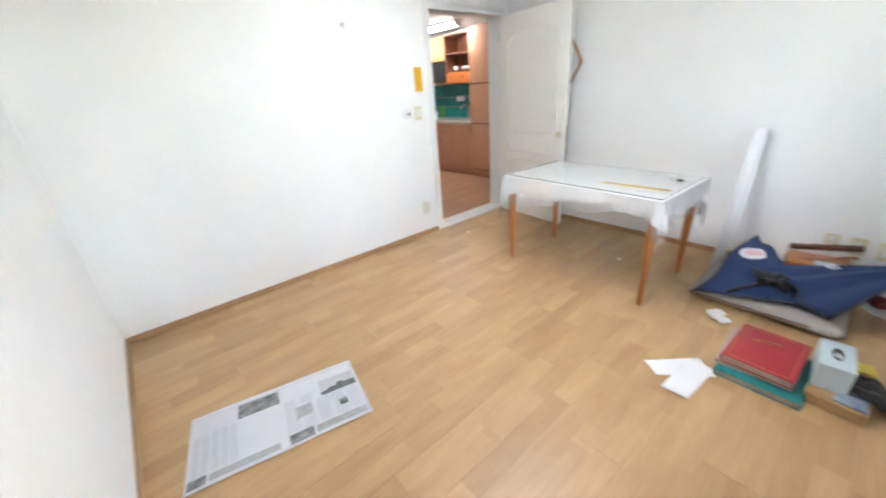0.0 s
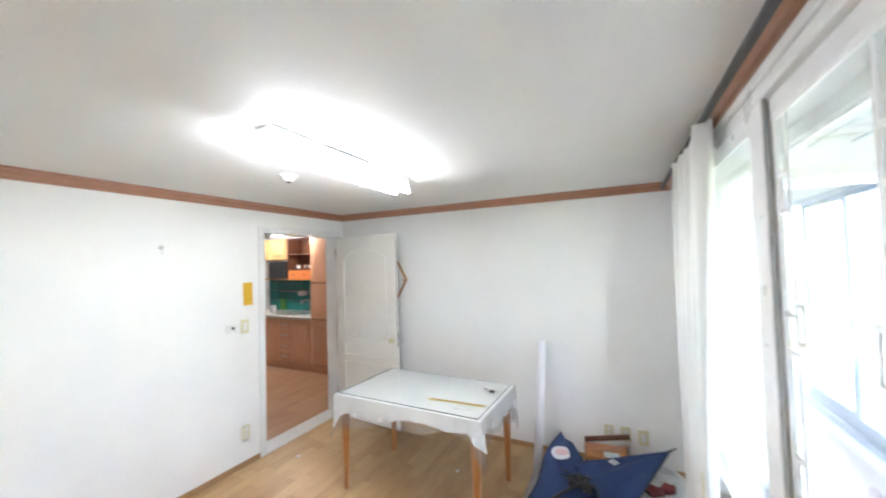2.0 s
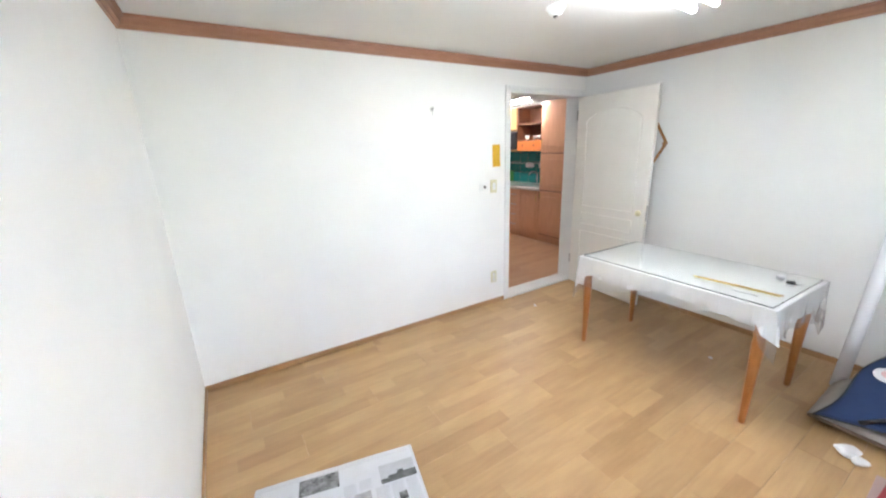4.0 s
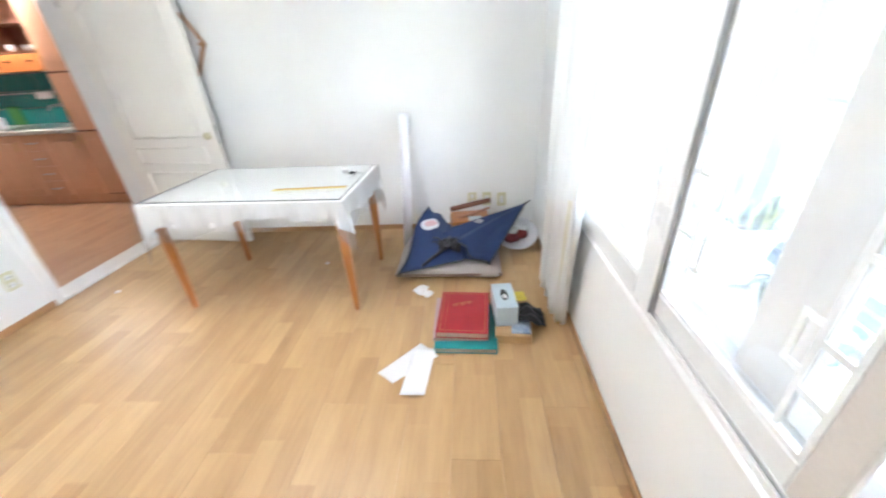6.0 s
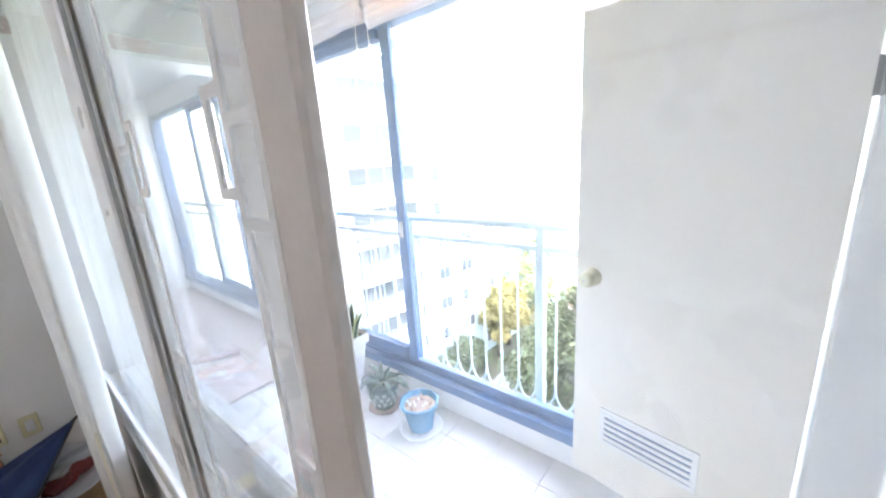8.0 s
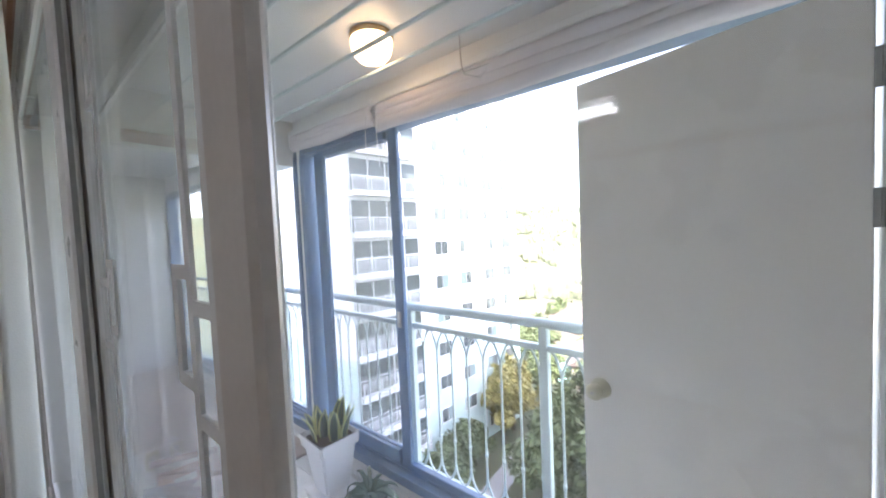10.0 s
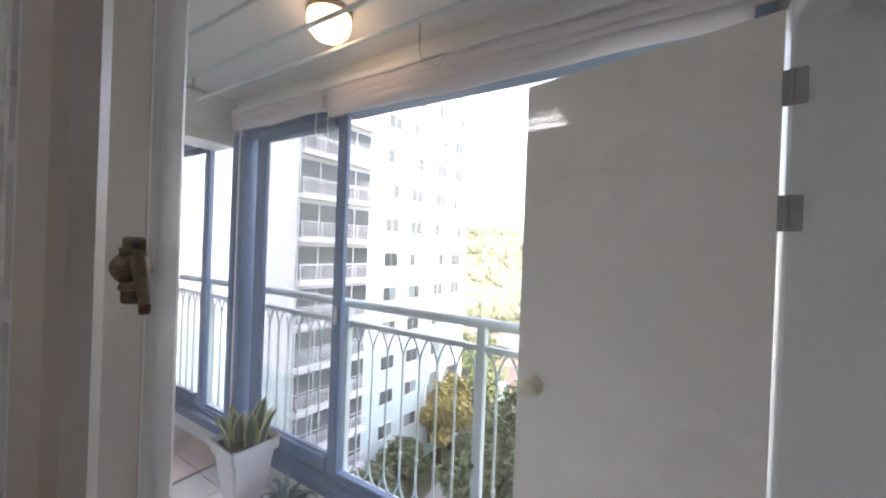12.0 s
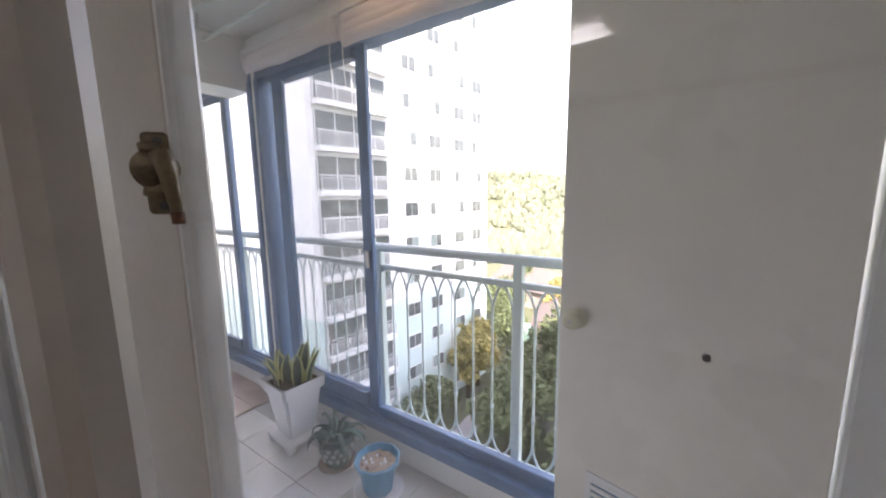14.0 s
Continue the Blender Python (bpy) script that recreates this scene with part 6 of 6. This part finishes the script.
def outdoors():
    bm = bmesh.new()

    def land(u, v):
        x, y = -200 + 1700 * u, -800 + 1600 * v
        d = math.hypot(x, y)
        hill = max(0.0, min(1.0, (d - 120) / 190)) ** 1.3 * (30 + 16 * noise.noise((x / 110, y / 110, 0.3)) + 6 * noise.noise((x / 35, y / 35, 2.0)))
        if x < 60:
            hill *= max(0, x - 10) / 50 if x > 10 else 0
        return (x, y, GZ + hill)

    sheet(bm, 120, 120, land)
    struct(part("ground", bm, GROUND, None, smooth=True), "grassy ground rising to a wooded hill", "ground")

    # forest on the hill
    rnd = random.Random(4)
    verts, faces = [], []
    ico = bmesh.new()
    bmesh.ops.create_icosphere(ico, subdivisions=1, radius=1.0)
    base = [v.co.copy() for v in ico.verts]
    fs = [[v.index for v in f.verts] for f in ico.faces]
    ico.free()
    n = 0
    while n < 11000:
        az, d = math.radians(rnd.uniform(-12, 50)), 105 + 315 * rnd.random() ** 1.3
        x, y = d * math.cos(az), d * math.sin(az)
        if x < 75:
            continue
        u, v = (x + 200) / 1700, (y + 800) / 1600
        if noise.noise((x / 40, y / 40, 7.0)) < -0.25 and d < 220:
            continue
        z = land(u, v)[2]
        s = rnd.uniform(0.6, 1.9)
        tall = rnd.uniform(1.0, 2.1)
        o = len(verts)
        off = Vector((x * 3.1, y * 1.7, 0))
        for q in base:
            k = s * (1 + 0.75 * noise.noise(q * 2.3 + off))
            verts.append((x + q.x * k, y + q.y * k, z + s * 0.7 * tall + q.z * k * tall))
        faces += [[o + i for i in f] for f in fs]
        n += 1
    me = bpy.data.meshes.new("hill_woods")
    me.from_pydata(verts, [], faces)
    me.materials.append(FOREST)
    tagged(new("hill_woods", me), "dense green and yellowing woods on the hillside", "woods", kind="stuff")

    def strip(name, label, category, m, pts, w, z):
        bm = bmesh.new()
        prev = None
        for i, p in enumerate(pts):
            p = Vector(p)
            q = Vector(pts[min(i + 1, len(pts) - 1)]) - Vector(pts[max(i - 1, 0)])
            s = Vector((-q.y, q.x)).normalized() * w / 2
            cur = (bm.verts.new((*(p - s), z)), bm.verts.new((*(p + s), z)))
            if prev:
                bm.faces.new((prev[0], prev[1], cur[1], cur[0]))
            prev = cur
        return struct(part(name, bm, m), label, category)

    strip("road", "grey tarmac road between the trees", "road", TARMAC, [(8, -30), (20, -8), (33, 4), (48, 11), (70, 14), (110, 18)], 7, GZ + 0.06)
    strip("pavement", "pale paved footpath by the tower block", "pavement", PATH_STONE, [(16, 11.0), (22, 11.2), (27, 11.4), (33, 11.6), (38, 12.3), (44.5, 12.6), (60, 15)], 1.7, GZ + 0.14)

    own = thing("own_building", "white apartment building around the flat", "apartment building", kind="structure")
    T = 29.0
    boxes("upper_storeys", TOWER, own, (-9, -26, H + 0.4, 5.02, 22, T))
    boxes("lower_storeys", TOWER, own, (-9, -26, GZ - 1, 5.02, 22, BZ - 0.45))
    boxes("side_storey", TOWER, own, (-9, BY1 + 0.3, BZ - 0.4, 5.02, 22, H + 0.35))
    boxes("side_storey", TOWER, own, (-9, -26, BZ - 0.4, 5.02, -4.4, H + 0.35))
    boxes("rear_storey", TOWER, own, (-9, -4.3, BZ - 0.4, -4.6, BY1 + 0.2, H + 0.35))

    # tower block
    t = thing("tower_block", "tall white apartment tower with balconies and turquoise lower storeys", "apartment building", (17.6, 17.1, GZ), -6.8)
    L_, DP, ST, NF = 19.5, 34.0, 2.8, 16
    boxes("lower_wall", TOWER_AQUA, t, (0, 0, 0, L_, DP, ST * 4.0))
    boxes("wall", TOWER, t, (0, 0, ST * 4.0, L_, DP, ST * NF))
    boxes("roof", TOWER, t, (-0.3, -0.3, ST * NF, L_ + 0.3, DP + 0.3, ST * NF + 0.8))
    bm = bmesh.new()
    bx(bm, 0, -0.05, 0, 1.5, 0.0, 1.15)
    bx(bm, 0.0, -0.09, -0.06, 1.5, -0.0, 0.0)
    wf_ = mesh_of("window", bm, TOWER)
    bm = bmesh.new()
    bx(bm, 0.06, -0.07, 0.05, 0.72, -0.051, 1.10)
    pane_ = mesh_of("pane", bm, WINDOW_DARK)
    bm = bmesh.new()
    bx(bm, 0.06, -0.07, 0.05, 0.72, -0.051, 1.10)
    pane_pale = mesh_of("pane", bm, surface("curtained_pane", (0.30, 0.38, 0.38), (0.18, 0.24, 0.24), 0.9, 6, 0.2))
    bm = bmesh.new()
    bx(bm, 0.0, -0.06, 0, 5.8, -0.001, 2.2)
    glz = mesh_of("balcony_glazing", bm, WINDOW_DARK)
    bm = bmesh.new()
    for x in (0, 1.45, 2.9, 4.35, 5.72):
        bx(bm, x, -0.10, 0, x + 0.08, -0.061, 2.2)
    bx(bm, 0.08, -0.095, 1.0, 5.72, -0.061, 1.06)
    mul = mesh_of("balcony_mullions", bm, TOWER)
    bm = bmesh.new()
    bx(bm, 0, -0.55, 0.95, 5.8, -0.51, 1.02)
    bx(bm, 0, -0.55, 0.80, 5.8, -0.52, 0.84)
    bx(bm, 0, -0.55, 0.0, 5.8, -0.52, 0.04)
    for k in range(49):
        bx(bm, k * 0.12, -0.545, 0.04, k * 0.12 + 0.025, -0.525, 0.80)
    for k in range(5):
        bx(bm, k * 1.435, -0.56, 0.0, k * 1.435 + 0.06, -0.50, 0.95)
    rail_ = mesh_of("balcony_rail", bm, TOWER)
    bm = bmesh.new()
    bx(bm, 0, -0.6, -0.32, 5.8, -0.001, 0.0)
    slab_ = mesh_of("balcony_slab", bm, TOWER)
    bmp = bmesh.new()
    bx(bmp, 0, -0.16, 0, 0.10, -0.02, ST * NF - 1)
    part("drain_pipe", bmp, TOWER, t).location = (13.6, 0, 0.5)
    for f in range(NF):
        for x in (0.5,):
            if 1 <= f < NF:
                for me, nm in ((glz, "balcony_glazing"), (mul, "balcony_mullions"), (rail_, "balcony_rail"), (slab_, "balcony_slab")):
                    o = new(nm, me)
                    o.parent = t
                    o.location = (x, 0, f * ST + 0.25)
        for k, x in enumerate((8.0, 10.9, 14.2, 16.9)):
            w = new("window", wf_)
            w.parent = t
            w.location = (x, 0, f * ST + 1.0)
            for dx in (0, 0.72):
                p = new("pane", pane_ if (f * 5 + k * 3 + int(dx * 10)) % 4 else pane_pale)
                p.parent = w
                p.location = (dx, 0, 0)

    # houses
    def house(x, y, rz, w, d, h, label):
        z = GZ
        hs = thing("house", label, "house", (x, y, z), rz)
        boxes("wall", HOUSE_WALL, hs, (-w / 2, -d / 2, -1, w / 2, d / 2, h))
        bm = bmesh.new()
        a = [bm.verts.new(p) for p in ((-w / 2 - 0.5, -d / 2 - 0.5, h), (w / 2 + 0.5, -d / 2 - 0.5, h), (w / 2 + 0.5, d / 2 + 0.5, h), (-w / 2 - 0.5, d / 2 + 0.5, h), (-w / 2 - 0.5, 0, h + d * 0.33), (w / 2 + 0.5, 0, h + d * 0.33))]
        for f in ((0, 1, 5, 4), (2, 3, 4, 5), (0, 4, 3), (1, 2, 5), (3, 2, 1, 0)):
            bm.faces.new([a[i] for i in f])
        part("roof", bm, ROOF_TILE, hs)
        for k in range(3):
            xx = -w / 2 + w * (0.16 + 0.3 * k)
            wi = boxes("window", POT_WHITE, hs, (xx, -d / 2 - 0.06, 1.2, xx + 1.6, -d / 2, 2.6))
            boxes("pane", WINDOW_DARK, wi, (xx + 0.1, -d / 2 - 0.08, 1.3, xx + 1.5, -d / 2 - 0.061, 2.5))
        wi = boxes("window", POT_WHITE, hs, (-w / 2 - 0.06, -0.9, 1.2, -w / 2, 0.9, 2.7))
        boxes("pane", surface("pale_pane", (0.45, 0.5, 0.52), rough=0.2), wi, (-w / 2 - 0.08, -0.8, 1.3, -w / 2 - 0.061, 0.8, 2.6))

    house(50.5, 11.4, 15, 8, 4.8, 3.0, "small brown brick house with a low brown roof")
    house(66, 19, 70, 16, 9, 3.2, "long low house with a dark brown roof")
    house(84, 8, -6, 12, 8, 3.6, "brick house with a brown roof among trees")
    sh = boxes("roadside_kiosk", surface("aqua_panel", (0.35, 0.62, 0.62)), None, (45.5, 13.0, GZ, 46.9, 14.2, GZ + 2.8), bev=0.1)
    tagged(sh, "small aqua roadside kiosk", "kiosk")

    # trees
    def tree(seed, height, spread, leaf_m, label):
        rr = random.Random(seed)
        t_ = thing("tree", label, "tree", (0, 0, 0))
        bm = bmesh.new()
        tube(bm, [(0, 0, -0.2), (0.1, 0.05, height * 0.3), (0.0, 0.15, height * 0.55), (0.1, 0.1, height * 0.85)], 0.24, 8, r_end=0.05)
        tips = []
        for k in range(11):
            z0 = height * (0.28 + 0.5 * k / 11)
            a = k * 2.4 + rr.random()
            ln = spread * (1.0 - 0.55 * k / 11) * rr.uniform(0.7, 1.05)
            e = Vector((ln * math.cos(a), ln * math.sin(a), z0 + ln * rr.uniform(0.35, 0.7)))
            m = Vector((0.5 * e.x, 0.5 * e.y, z0 + (e.z - z0) * 0.6))
            tube(bm, [(0.05, 0.1, z0), m, e], 0.075, 5, r_end=0.02)
            tips += [m, e, m.lerp(e, 0.5)]
        tips.append(Vector((0.1, 0.1, height * 0.9)))
        part("trunk", bm, BARK, t_, smooth=True)
        vs, fc = [], []
        for tp in tips:
            rad = spread * rr.uniform(0.30, 0.48)
            for _ in range(95):
                q = Vector((rr.gauss(0, 1), rr.gauss(0, 1), rr.gauss(0, 0.75))).normalized() * rad * rr.uniform(0.45, 1.0) + tp
                s = rr.uniform(0.10, 0.21)
                ax = Vector((rr.gauss(0, 1), rr.gauss(0, 1), rr.gauss(0, 1))).normalized()
                bx_ = ax.orthogonal().normalized()
                cx_ = ax.cross(bx_)
                o = len(vs)
                vs += [q - bx_ * s * 1.5, q + cx_ * s * 0.8, q + bx_ * s * 1.5, q - cx_ * s * 0.8]
                fc.append((o, o + 1, o + 2, o + 3))
        me = bpy.data.meshes.new("crown")
        me.from_pydata(vs, [], fc)
        me.materials.append(leaf_m)
        c = new("crown", me)
        c.parent = t_
        return t_

    a = tree(1, 8.0, 2.7, FOLIAGE, "green leafy tree beside the road")
    b = tree(2, 6.5, 2.4, FOLIAGE, "green bushy tree near the tower block")
    y = tree(3, 7.5, 2.3, FOLIAGE_Y, "yellowing autumn tree beside the path")
    y.matrix_world = pose(31.5, 13.8, GZ, 0, 0, 40)
    a.matrix_world = pose(12.5, -3.6, GZ, 0, 0, 10)
    b.matrix_world = pose(21.5, 12.4, GZ, 0, 0, 70)
    b.scale = (0.8, 0.8, 0.8)
    spots = [(14.0, -1.8), (17.5, -0.8), (20.5, 0.4), (23.5, 1.5), (26.5, 2.7), (29.5, 3.9), (33.0, 5.2), (37.0, 6.6), (16.0, -5.0), (20.0, -4.0), (25.0, -2.0), (31.0, 0.0), (38.0, 3.0), (45.0, 6.0), (24.6, 13.4), (27.4, 14.2), (31.5, 8.6), (36.0, 9.4), (25.2, 7.0), (28.2, 7.6), (48, 17.5), (54, 20), (50, 22), (58, 9.5), (66, 22), (74, 14), (40, 13.6)]
    for k, (x, yy) in enumerate(spots):
        src = a if k % 3 else b
        s = copy_thing(src, pose(x, yy, GZ, 0, 0, 57 * k))
        s.scale = [(0.85 + 0.35 * ((k * 37) % 10) / 10) * (0.6 if yy > 8 and x < 40 else 1.0)] * 3
    for k, (x, yy) in enumerate(((34.0, 14.2), (56, 12.5))):
        copy_thing(y, pose(x, yy, GZ, 0, 0, 90 * k))


outdoors()


# ---- floors in pieces ----
def laid(name, label, base_m, piece_m, piece_name, x0, x1, y0, y1, z, px, py, gap, th, stagger=0.0):
    """A floor of single boards or tiles on one bed; whole pieces share a mesh, cut ones get their own."""
    bed = struct(boxes(name, base_m, None, (x0, y0, z - 0.05, x1, y1, z - th)), label, "floor")
    cache = {}
    i = 0
    x = x0
    while x < x1 - 0.01:
        w = min(px, x1 - x)
        y = y0 - (stagger * ((i * 7) % 5) / 5 if stagger else 0)
        while y < y1 - 0.01:
            a, b = max(y, y0), min(y + py, y1)
            if b - a > 0.01:
                key = (round(w, 3), round(b - a, 3))
                if key not in cache:
                    bm = bmesh.new()
                    bx(bm, gap / 2, gap / 2, -th, w - gap / 2, b - a - gap / 2, 0, bev=min(0.0012, gap))
                    cache[key] = mesh_of(piece_name, bm, piece_m)
                o = new(piece_name, cache[key])
                o.parent = bed
                o.location = (x, a, z)
            y += py
        x += px
        i += 1
    return bed


laid("floor", "light oak laminate floor of staggered strips", SKIRT, LAMINATE, "board", 0.0, W, -D, 0.0, 0.0, 0.195, 1.2, 0.0008, 0.008, 1.2)
laid("floor_hall", "reddish laminate floor of the hall and kitchen", SKIRT, HALL_WOOD, "board", -4.3, -0.16, -3.2, 1.52, 0.0, 0.195, 1.2, 0.0008, 0.008, 1.2)
laid("floor_balcony", "pale glazed balcony floor tiles", GROUT, TILE_WHITE, "tile", BX0, 4.78, -3.115, -0.215, BZ, 0.24, 0.29, 0.003, 0.012)
laid("floor_balcony_far", "pinkish tiles on the far balcony section", GROUT, TILE_RED, "tile", BX0, 4.78, -0.215, BY1, BZ + 0.015, 0.24, 0.33, 0.003, 0.012)
